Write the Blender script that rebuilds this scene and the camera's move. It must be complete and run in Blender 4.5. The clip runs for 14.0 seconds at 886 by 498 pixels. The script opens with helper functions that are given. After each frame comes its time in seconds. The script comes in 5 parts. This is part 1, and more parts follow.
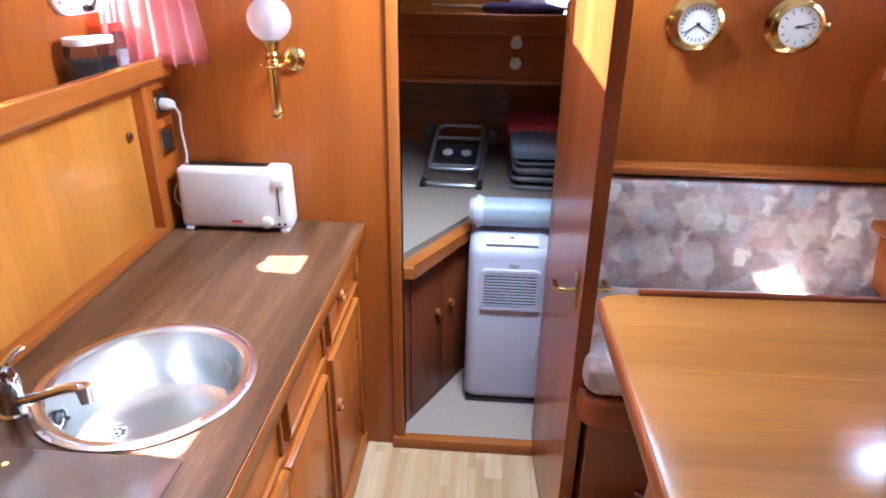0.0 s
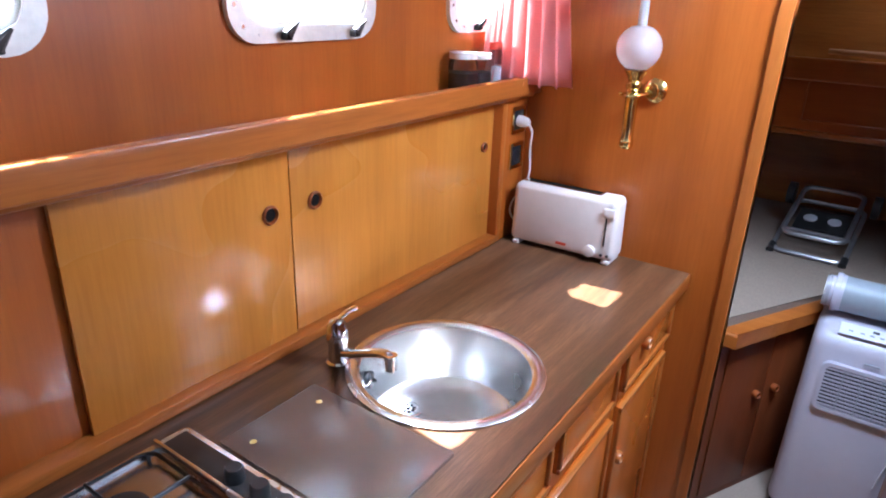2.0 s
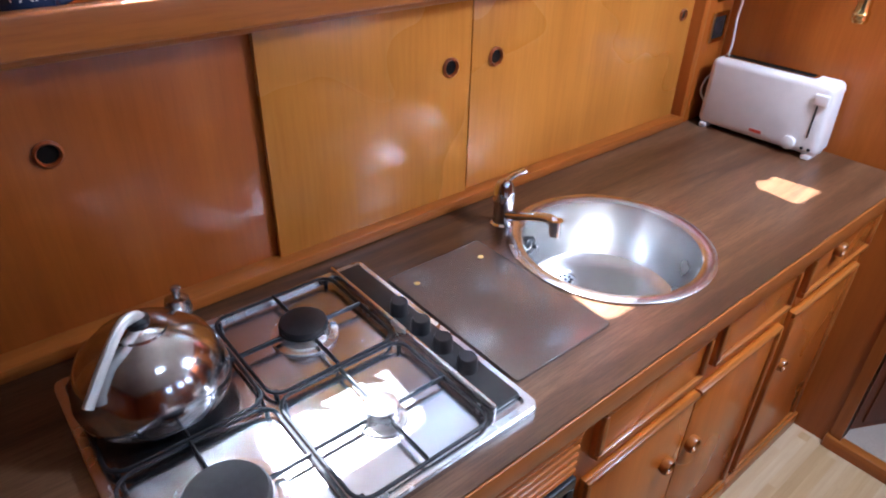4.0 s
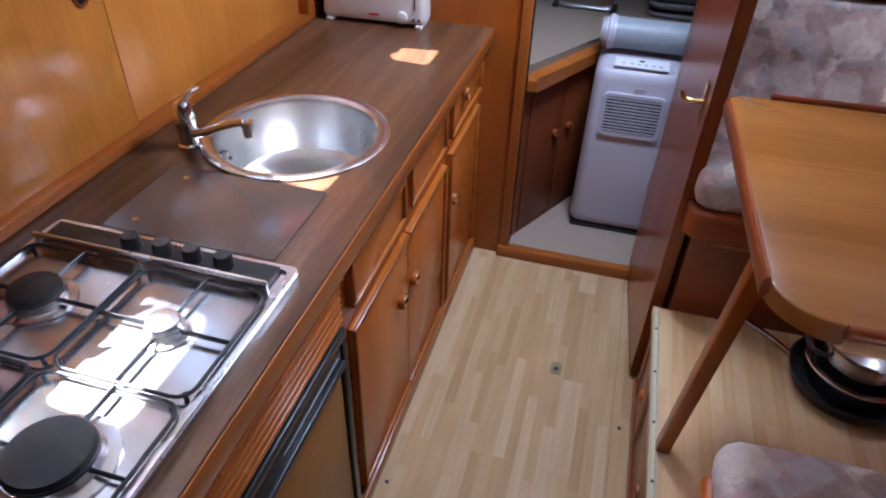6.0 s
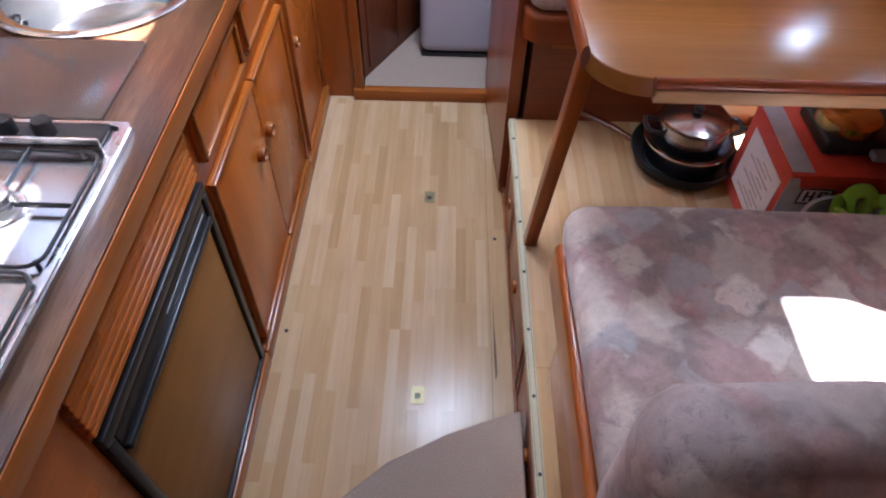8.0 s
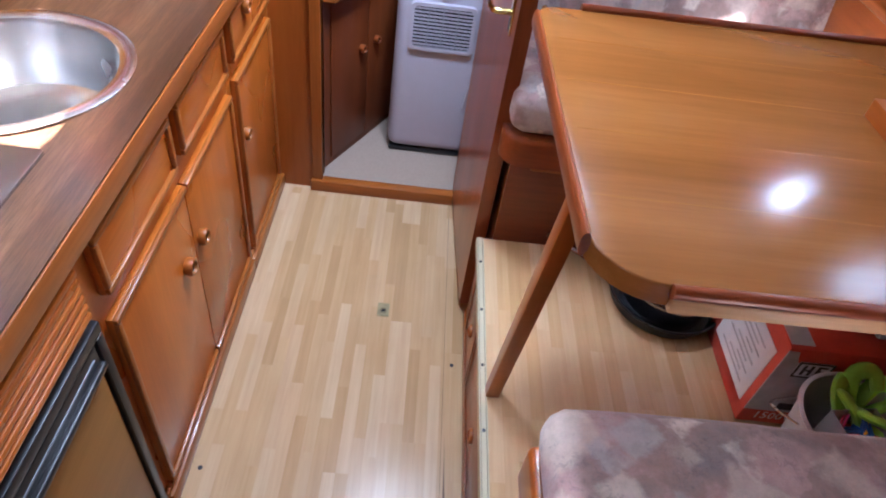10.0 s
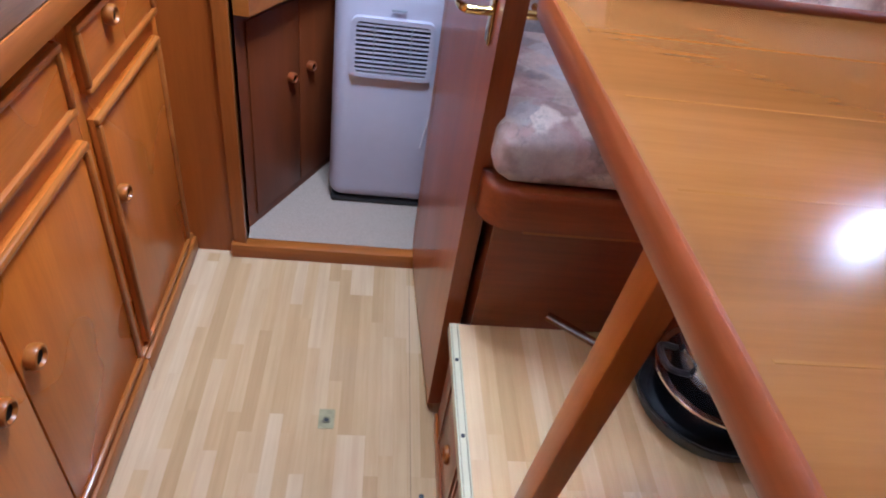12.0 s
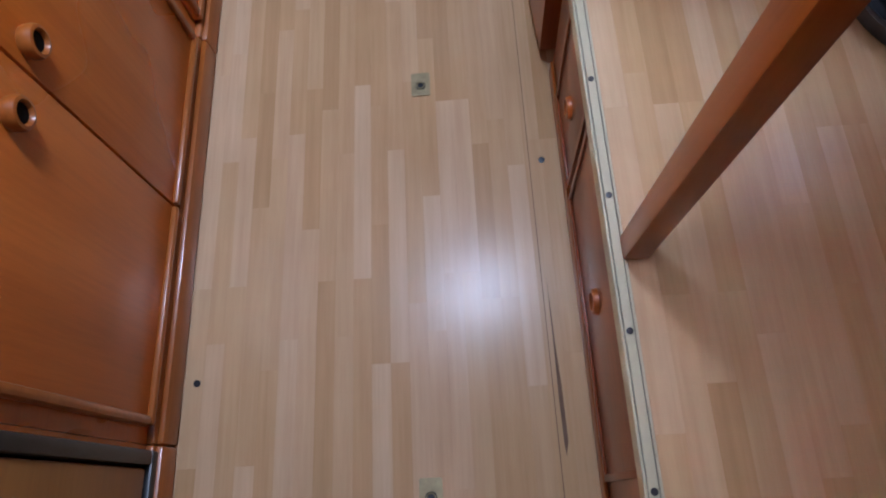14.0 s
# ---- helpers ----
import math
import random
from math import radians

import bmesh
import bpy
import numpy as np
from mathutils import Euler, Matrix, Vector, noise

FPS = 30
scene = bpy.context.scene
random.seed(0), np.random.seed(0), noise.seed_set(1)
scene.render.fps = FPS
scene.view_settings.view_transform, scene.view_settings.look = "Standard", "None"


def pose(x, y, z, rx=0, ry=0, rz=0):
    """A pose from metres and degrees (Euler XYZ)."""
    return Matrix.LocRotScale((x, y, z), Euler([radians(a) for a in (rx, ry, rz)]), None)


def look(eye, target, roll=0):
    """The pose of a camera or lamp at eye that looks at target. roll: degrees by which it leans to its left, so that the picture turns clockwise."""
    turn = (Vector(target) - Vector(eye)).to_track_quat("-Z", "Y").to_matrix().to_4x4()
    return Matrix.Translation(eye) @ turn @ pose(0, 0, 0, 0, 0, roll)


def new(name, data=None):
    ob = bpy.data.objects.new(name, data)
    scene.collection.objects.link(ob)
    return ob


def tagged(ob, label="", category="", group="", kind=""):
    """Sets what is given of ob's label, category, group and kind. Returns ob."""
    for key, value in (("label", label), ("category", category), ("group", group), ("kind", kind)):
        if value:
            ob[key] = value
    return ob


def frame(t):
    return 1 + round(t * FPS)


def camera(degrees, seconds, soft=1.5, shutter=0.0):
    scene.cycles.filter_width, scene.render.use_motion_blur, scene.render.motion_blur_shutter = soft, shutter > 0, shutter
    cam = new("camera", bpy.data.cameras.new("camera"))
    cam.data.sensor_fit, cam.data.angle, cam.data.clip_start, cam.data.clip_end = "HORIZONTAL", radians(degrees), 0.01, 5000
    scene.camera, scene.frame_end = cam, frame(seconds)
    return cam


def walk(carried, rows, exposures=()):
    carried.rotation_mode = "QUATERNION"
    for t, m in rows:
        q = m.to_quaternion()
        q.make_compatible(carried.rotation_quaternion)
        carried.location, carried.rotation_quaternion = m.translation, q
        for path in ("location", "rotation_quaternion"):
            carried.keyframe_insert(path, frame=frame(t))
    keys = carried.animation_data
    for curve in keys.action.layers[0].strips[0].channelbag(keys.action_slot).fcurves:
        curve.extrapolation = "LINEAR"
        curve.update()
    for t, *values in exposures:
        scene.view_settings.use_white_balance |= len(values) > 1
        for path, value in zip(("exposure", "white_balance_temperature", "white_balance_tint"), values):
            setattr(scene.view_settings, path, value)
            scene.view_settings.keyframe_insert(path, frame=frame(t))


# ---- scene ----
cam = camera(69.1, 14.0, 2.0)
PATH = [
    (0, (-0.001, 0.203, 1.695), (-0.134, 2.015, 0.859), 0.7),
    (0.5, (0.006, 0.235, 1.678), (-0.379, 2.03, 0.885), 2.6),
    (1, (0.008, 0.245, 1.672), (-0.607, 2.016, 0.976), 2.9),
    (1.5, (0.009, 0.249, 1.67), (-0.857, 1.918, 0.989), 2.2),
    (2, (-0.014, 0.247, 1.65), (-1.065, 1.777, 0.906), 2.0),
    (2.5, (-0.024, 0.243, 1.638), (-1.232, 1.589, 0.785), 1.4),
    (3, (-0.029, 0.243, 1.628), (-1.324, 1.445, 0.691), 2.6),
    (3.2, (-0.029, 0.239, 1.619), (-1.342, 1.394, 0.65), 3.1),
    (5.3, (-0.013, 0.181, 1.595), (-1.082, 1.327, 0.353), 0.6),
    (5.5, (-0.016, 0.142, 1.598), (-0.906, 1.447, 0.371), 2.2),
    (6, (-0.003, 0.035, 1.596), (-0.407, 1.57, 0.38), 1.8),
    (6.5, (0.032, -0.01, 1.584), (-0.14, 1.509, 0.294), -1.8),
    (7, (0.049, -0.026, 1.573), (-0.025, 1.397, 0.17), -1.8),
    (7.2, (0.054, -0.031, 1.566), (-0.001, 1.329, 0.1), -0.3),
    (9.3, (0.045, 0.075, 1.554), (0.116, 1.355, 0.019), 3.7),
    (9.5, (0.049, 0.126, 1.549), (0.138, 1.466, 0.067), 6.0),
    (10, (0.042, 0.243, 1.527), (0.164, 1.685, 0.147), 9.4),
    (10.5, (0.091, 0.34, 1.505), (0.24, 1.811, 0.159), 12.8),
    (11, (0.105, 0.431, 1.459), (0.358, 1.912, 0.139), 15.4),
    (11.5, (0.083, 0.553, 1.34), (0.348, 2.082, 0.078), 11.6),
    (12, (0.06, 0.66, 1.282), (0.3, 2.176, -0.001), 9.9),
    (12.5, (0.062, 0.768, 1.104), (0.193, 2.216, -0.27), 7.5),
    (13, (0.079, 0.762, 1.058), (0.16, 1.89, -0.592), 4.6),
    (13.5, (0.076, 0.753, 1.039), (0.044, 1.585, -0.78), -4.0),
    (14, (0.085, 0.788, 1.048), (-0.016, 1.511, -0.813), -11.3),
]
EXPOSURES = [(0.0, 4.38, 5350, 10), (1.0, 4.03, 5400, 12), (1.5, 3.88, 5400, 12), (3.0, 3.9, 5350, 13), (5.3, 3.35, 5500, 16), (6.0, 3.38, 5560, 17), (7.2, 3.54, 5700, 18), (9.3, 3.94, 5670, 18), (11.0, 4.12, 5310, 14), (12.5, 3.95, 5330, 15), (13.5, 3.46, 5490, 21), (14.0, 3.36, 5480, 22)]
walk(cam, [(t, look(eye, target, roll)) for t, eye, target, roll in PATH], EXPOSURES)

# ---- light ----
SUN = Vector((-0.585, 0.052, 1.0)).normalized()
world = bpy.data.worlds.new("sky")
scene.world = world
world.use_nodes = True
wn = world.node_tree.nodes
sky = wn.new("ShaderNodeTexSky")
sky.sky_type, sky.sun_disc = "NISHITA", False
sky.sun_elevation, sky.sun_rotation = math.asin(SUN.z), math.atan2(SUN.x, SUN.y)
world.node_tree.links.new(sky.outputs[0], wn["Background"].inputs[0])
wn["Background"].inputs[1].default_value = 0.05
sun = new("sun", bpy.data.lights.new("sun", "SUN"))
sun.data.energy, sun.data.angle, sun.data.color = 5.0, radians(0.5), (1.0, 0.97, 0.92)
sun.matrix_world = look(SUN * 20, (0, 0, 0))


def sky_lamp(name, eye, target, w, h, power, color=(0.76, 0.88, 1.0)):
    ob = new(name, bpy.data.lights.new(name, "AREA"))
    ob.data.shape, ob.data.size, ob.data.size_y, ob.data.energy, ob.data.color = "RECTANGLE", w, h, power, color
    ob.matrix_world = look(eye, target)
    return ob


CEIL = 2.0
# daylight standing in the openings: port and starboard windows, deck hatch, aft roof hatch, added fore opening
WINDOWS_Y = ((0.42, 0.722), (1.028, 1.435), (1.73, 2.06))
for y0, y1 in WINDOWS_Y:
    sky_lamp("window_light", (-1.13, (y0 + y1) / 2, 1.745), (0, (y0 + y1) / 2, 1.3), y1 - y0 - 0.08, 0.3, 0.05)
# the starboard windows are half covered by their curtains
# the aftmost lamp is added fill for the galley side, its window unseen
for y, w, power in ((0.575, 0.24, 0.07), (1.3, 0.13, 0.07), (1.83, 0.12, 0.33)):
    sky_lamp("window_light", (1.255, y, 1.7), (0, y - 0.3, 1.0), w, 0.26, power)
sky_lamp("hatch_light", (0.1, 1.775, 2.13), (-1.7, 1.775, 0), 0.22, 0.46, 3.7)
sky_lamp("roof_hatch_light", (-0.08, 0.465, 2.09), (-0.08, 0.465, 0), 0.18, 0.2, 0.06)
# added fill that brightens the fore end wall; its hatch is unseen
sky_lamp("fore_fill_light", (0.0, 3.3, 2.09), (0.0, 3.3, 0), 0.18, 0.18, 0.1, (1.0, 0.93, 0.86))


# ---- materials ----
def mat(name):
    m = bpy.data.materials.new(name)
    m.use_nodes = True
    return m, m.node_tree.nodes, m.node_tree.links, m.node_tree.nodes["Principled BSDF"]


def coords(n, l, scale=(1, 1, 1), jitter=True):
    geo = n.new("ShaderNodeNewGeometry")
    vec = geo.outputs["Position"]
    if jitter:
        info = n.new("ShaderNodeObjectInfo")
        add = n.new("ShaderNodeVectorMath")
        mul = n.new("ShaderNodeVectorMath")
        mul.operation = "SCALE"
        mul.inputs[0].default_value = (7.3, 5.1, 9.7)
        l.new(info.outputs["Random"], mul.inputs["Scale"])
        l.new(vec, add.inputs[0])
        l.new(mul.outputs[0], add.inputs[1])
        vec = add.outputs[0]
    mp = n.new("ShaderNodeMapping")
    mp.inputs["Scale"].default_value = scale
    l.new(vec, mp.inputs["Vector"])
    return mp.outputs[0]


def noise_tex(n, l, vec, scale, detail=4, rough=0.55, dist=0.0):
    t = n.new("ShaderNodeTexNoise")
    t.inputs["Scale"].default_value, t.inputs["Detail"].default_value = scale, detail
    t.inputs["Roughness"].default_value, t.inputs["Distortion"].default_value = rough, dist
    l.new(vec, t.inputs["Vector"])
    return t.outputs["Fac"]


def ramp(n, l, fac, stops):
    r = n.new("ShaderNodeValToRGB")
    e = r.color_ramp.elements
    while len(e) < len(stops):
        e.new(0.5)
    for k, (p, c) in zip(e, stops):
        k.position, k.color = p, (*c, 1)
    l.new(fac, r.inputs[0])
    return r.outputs[0]


def mix(n, l, kind, fac, a, b):
    m = n.new("ShaderNodeMix")
    m.data_type, m.blend_type = "RGBA", kind
    for sock, v in ((m.inputs[0], fac), (m.inputs[6], a), (m.inputs[7], b)):
        if isinstance(v, (int, float)):
            sock.default_value = v
        elif isinstance(v, tuple):
            sock.default_value = (*v, 1)
        else:
            l.new(v, sock)
    return m.outputs[2]


def bump(n, l, p, height, strength=0.1, dist=0.002):
    b = n.new("ShaderNodeBump")
    b.inputs["Strength"].default_value, b.inputs["Distance"].default_value = strength, dist
    l.new(height, b.inputs["Height"])
    l.new(b.outputs[0], p.inputs["Normal"])


def wood(name, dark, mid, light, axis, rough=0.24, coat=0.5, grain=1.0, tint=0.12, fine=0.35):
    """Varnished wood with its grain along the axis x, y or z."""
    m, n, l, p = mat(name)
    k = {"x": (0.06, 1, 1), "y": (1, 0.06, 1), "z": (1, 1, 0.06)}[axis]
    vec = coords(n, l, k)
    big = noise_tex(n, l, vec, 9 * grain, 5, 0.55, 0.4)
    pores = noise_tex(n, l, vec, 130 * grain, 3, 0.7)
    soft = noise_tex(n, l, coords(n, l), 2.2, 2)
    c = ramp(n, l, big, [(0.3, dark), (0.5, mid), (0.72, light)])
    c = mix(n, l, "MULTIPLY", fine, c, ramp(n, l, pores, [(0.35, (0.55, 0.5, 0.45)), (0.6, (1, 1, 1))]))
    c = mix(n, l, "MULTIPLY", tint * 3, c, ramp(n, l, soft, [(0.15, (0.6, 0.56, 0.53)), (0.85, (1, 1, 1))]))
    l.new(c, p.inputs["Base Color"])
    r = n.new("ShaderNodeMapRange")
    r.inputs["To Min"].default_value, r.inputs["To Max"].default_value = rough * 0.75, rough * 1.35
    l.new(soft, r.inputs[0])
    l.new(r.outputs[0], p.inputs["Roughness"])
    p.inputs["Coat Weight"].default_value, p.inputs["Coat Roughness"].default_value = coat, 0.16
    p.inputs["Specular IOR Level"].default_value = 0.36
    bump(n, l, p, pores, 0.03, 0.0004)
    return m


def plain(name, color, rough=0.5, metal=0.0, vary=0.15, scale=30.0, bumps=0.05, coat=0.0):
    m, n, l, p = mat(name)
    f = noise_tex(n, l, coords(n, l), scale, 4, 0.6)
    lo, hi = tuple(c * (1 - vary) for c in color), tuple(min(1, c * (1 + vary)) for c in color)
    l.new(ramp(n, l, f, [(0.3, lo), (0.7, hi)]), p.inputs["Base Color"])
    r = n.new("ShaderNodeMapRange")
    r.inputs["To Min"].default_value, r.inputs["To Max"].default_value = rough * 0.8, min(1, rough * 1.25)
    l.new(noise_tex(n, l, coords(n, l), scale * 0.23, 3), r.inputs[0])
    l.new(r.outputs[0], p.inputs["Roughness"])
    p.inputs["Metallic"].default_value, p.inputs["Coat Weight"].default_value = metal, coat
    if bumps:
        bump(n, l, p, f, bumps, 0.001)
    return m


def glassy(name, color, rough, alpha_mix=0.0):
    m, n, l, p = mat(name)
    p.inputs["Base Color"].default_value = (*color, 1)
    p.inputs["Roughness"].default_value, p.inputs["Transmission Weight"].default_value = rough, 1.0 - alpha_mix
    p.inputs["IOR"].default_value = 1.45
    return m


MAHOG_Z = wood("mahogany_upright", (0.31, 0.074, 0.009), (0.365, 0.092, 0.011), (0.42, 0.114, 0.015), "z", 0.3, 0.25, 1.0, 0.12, 0.22)
MAHOG_Y = wood("mahogany_fore_aft", (0.31, 0.074, 0.009), (0.365, 0.092, 0.011), (0.42, 0.114, 0.015), "y", 0.3, 0.25, 1.0, 0.12, 0.22)
MAHOG_X = wood("mahogany_athwart", (0.31, 0.074, 0.009), (0.365, 0.092, 0.011), (0.42, 0.114, 0.015), "x", 0.3, 0.25, 1.0, 0.12, 0.22)
TRIM_Z = wood("varnished_trim_upright", (0.3, 0.08, 0.011), (0.39, 0.115, 0.017), (0.48, 0.155, 0.025), "z", 0.33, 0.2)
TRIM_Y = wood("varnished_trim_fore_aft", (0.3, 0.08, 0.011), (0.39, 0.115, 0.017), (0.48, 0.155, 0.025), "y", 0.33, 0.2)
TRIM_X = wood("varnished_trim_athwart", (0.3, 0.08, 0.011), (0.39, 0.115, 0.017), (0.48, 0.155, 0.025), "x", 0.33, 0.2)
GOLD_Z = wood("golden_veneer_upright", (0.47, 0.17, 0.022), (0.54, 0.2, 0.027), (0.6, 0.235, 0.036), "z", 0.26, 0.35, 0.8, 0.12, 0.22)
GOLD_X = wood("golden_veneer_athwart", (0.4, 0.155, 0.032), (0.49, 0.2, 0.042), (0.58, 0.26, 0.062), "x", 0.3, 0.4, 0.8)
GALLEY_Z = wood("galley_mahogany_upright", (0.45, 0.112, 0.011), (0.52, 0.136, 0.014), (0.59, 0.164, 0.019), "z", 0.27, 0.12, 1.0, 0.12, 0.22)
GALLEY_Y = wood("galley_mahogany_fore_aft", (0.45, 0.112, 0.011), (0.52, 0.136, 0.014), (0.59, 0.164, 0.019), "y", 0.27, 0.12, 1.0, 0.12, 0.22)
RED_X = wood("red_mahogany_athwart", (0.17, 0.034, 0.008), (0.23, 0.048, 0.011), (0.3, 0.066, 0.016), "x", 0.3, 0.2)
RED_Y = wood("red_mahogany_fore_aft", (0.18, 0.038, 0.008), (0.24, 0.053, 0.011), (0.31, 0.073, 0.016), "y", 0.3, 0.2)
RED_Z = wood("red_mahogany_upright", (0.22, 0.048, 0.01), (0.29, 0.066, 0.014), (0.37, 0.09, 0.02), "z", 0.3, 0.2)
INLAY = wood("pale_table_line", (0.32, 0.115, 0.019), (0.37, 0.14, 0.025), (0.42, 0.17, 0.032), "x", 0.22, 0.0)
TABLE = wood("table_teak", (0.27, 0.095, 0.018), (0.34, 0.126, 0.027), (0.41, 0.162, 0.038), "x", 0.19, 0.0, 1.1, 0.1, 0.18)
TABLE.node_tree.nodes["Principled BSDF"].inputs["Specular IOR Level"].default_value = 0.6
FRIDGEWOOD = wood("fridge_door_wood", (0.24, 0.098, 0.018), (0.3, 0.128, 0.025), (0.36, 0.16, 0.034), "y", 0.4, 0.0, 1.1, 0.1, 0.18)
# berth front mahogany, its colour darkened for the shade in the fore cabin
LOCKER = wood("shaded_berth_mahogany", (0.135, 0.031, 0.008), (0.175, 0.041, 0.01), (0.22, 0.054, 0.013), "z", 0.4, 0.05, 1.0, 0.12, 0.2)
COUNTER = wood("worktop_laminate", (0.06, 0.026, 0.012), (0.13, 0.06, 0.027), (0.23, 0.12, 0.06), "y", 0.3, 0.2, 2.2, 0.12, 0.8)
RAWEDGE = wood("pale_plywood_edge", (0.42, 0.24, 0.1), (0.55, 0.35, 0.16), (0.66, 0.45, 0.24), "x", 0.5, 0.1)
HOBSTEEL = plain("polished_hob_steel", (0.54, 0.53, 0.54), 0.24, 1.0, 0.03, 220, 0.0)
STAINLESS = plain("brushed_stainless", (0.7, 0.7, 0.7), 0.26, 1.0, 0.04, 60, 0.0)
SINKSTEEL = plain("satin_sink_steel", (0.62, 0.62, 0.62), 0.25, 1.0, 0.05, 40, 0.0)
POTSTEEL = plain("scuffed_pot_steel", (0.5, 0.5, 0.51), 0.18, 1.0, 0.1, 30, 0.02)
TUBESTEEL = plain("dull_tube_steel", (0.36, 0.36, 0.37), 0.3, 0.8, 0.1, 30, 0.0)
KETTLE = plain("tarnished_steel", (0.56, 0.56, 0.56), 0.14, 1.0, 0.2, 25, 0.03)
CHROME = plain("polished_chrome", (0.72, 0.72, 0.72), 0.07, 1.0, 0.04, 20, 0.0)
BRASS = plain("polished_brass", (0.7, 0.54, 0.21), 0.16, 1.0, 0.12, 40, 0.02)
DULLBRASS = plain("dull_brass", (0.3, 0.25, 0.13), 0.45, 0.6, 0.2, 60, 0.05)
ALU = plain("anodised_aluminium", (0.7, 0.69, 0.65), 0.36, 0.35, 0.08, 60, 0.03)
RAIL = plain("cream_aluminium_strip", (0.46, 0.42, 0.27), 0.5, 0.0, 0.02, 8, 0.0)
BLACK = plain("black_plastic", (0.014, 0.014, 0.015), 0.35, 0.0, 0.3)
ENAMEL = plain("black_enamel_iron", (0.012, 0.012, 0.014), 0.4, 0.0, 0.3, 80, 0.06)
# near-black stands in for the shade inside gaps, holes and slots
DARK = plain("recess_shade_black", (0.008, 0.006, 0.005), 0.9)
DARK.node_tree.nodes["Principled BSDF"].inputs["Specular IOR Level"].default_value = 0.08
WHITEP = plain("cream_white_plastic", (0.66, 0.61, 0.585), 0.34, 0.0, 0.03)
ACWHITE = plain("cool_white_plastic", (0.5, 0.475, 0.545), 0.36, 0.0, 0.02)
ACGREY = plain("pale_grey_plastic", (0.3, 0.31, 0.34), 0.42, 0.0, 0.05)
DUCT = plain("grey_ducting", (0.28, 0.31, 0.34), 0.45, 0.0, 0.06)
GREYCLOTH = plain("grey_cloth", (0.18, 0.2, 0.25), 0.85, 0.0, 0.12, 200, 0.3)
REDCLOTH = plain("red_cloth", (0.5, 0.05, 0.07), 0.85, 0.0, 0.25, 60, 0.3)
MUGBLUE = plain("navy_enamel", (0.03, 0.05, 0.11), 0.2, 0.0, 0.2, 20, 0.0, 0.4)
REDCARD = plain("red_printed_card", (0.52, 0.05, 0.025), 0.5, 0.0, 0.12)
GREYCARD = plain("grey_printed_card", (0.42, 0.41, 0.44), 0.5, 0.0, 0.12)
PAPER = plain("white_paper", (0.72, 0.71, 0.74), 0.6, 0.0, 0.04)
LIME = plain("lime_plastic", (0.3, 0.62, 0.06), 0.4, 0.0, 0.12)
PINK = plain("pink_plastic", (0.65, 0.04, 0.2), 0.4)
YELLOW = plain("yellow_plastic", (0.7, 0.48, 0.04), 0.4)
BLUE = plain("blue_plastic", (0.03, 0.15, 0.42), 0.4)
PURPLE = plain("purple_cloth", (0.08, 0.06, 0.2), 0.8, 0.0, 0.3)
CARPET = plain("beige_carpet", (0.35, 0.265, 0.205), 0.95, 0.0, 0.16, 260, 0.6)
MATTRESS = plain("beige_berth_cover", (0.24, 0.18, 0.135), 0.95, 0.0, 0.14, 160, 0.5)
HEADLINER = plain("off_white_deckhead", (0.66, 0.64, 0.6), 0.5, 0.0, 0.04, 12, 0.02)
BUCKET = plain("white_bucket_plastic", (0.66, 0.64, 0.68), 0.4, 0.0, 0.05)
OPAL = plain("frosted_globe", (0.86, 0.78, 0.78), 0.38, 0.0, 0.06, 20, 0.0, 0.3)
OPAL.node_tree.nodes["Principled BSDF"].inputs["Transmission Weight"].default_value = 0.75
GLASS = glassy("clear_glass", (0.95, 0.97, 0.97), 0.02)
BOARDGLASS = glassy("smoked_glass", (0.5, 0.4, 0.35), 0.12, 0.14)
CLEARPLASTIC = glassy("clear_plastic", (0.85, 0.88, 0.9), 0.15, 0.3)
CHIPPED = plain("bare_chipped_wood", (0.17, 0.1, 0.055), 0.8)
# darkened tone for the shade down between the rail's ribs
GROOVE = plain("shaded_groove", (0.13, 0.12, 0.085), 0.7)
DIAL = plain("white_dial", (0.74, 0.73, 0.7), 0.4, 0.0, 0.02)
COFFEE = plain("dark_powder", (0.02, 0.014, 0.012), 0.8)
LABEL = plain("jar_label", (0.05, 0.05, 0.1), 0.5)


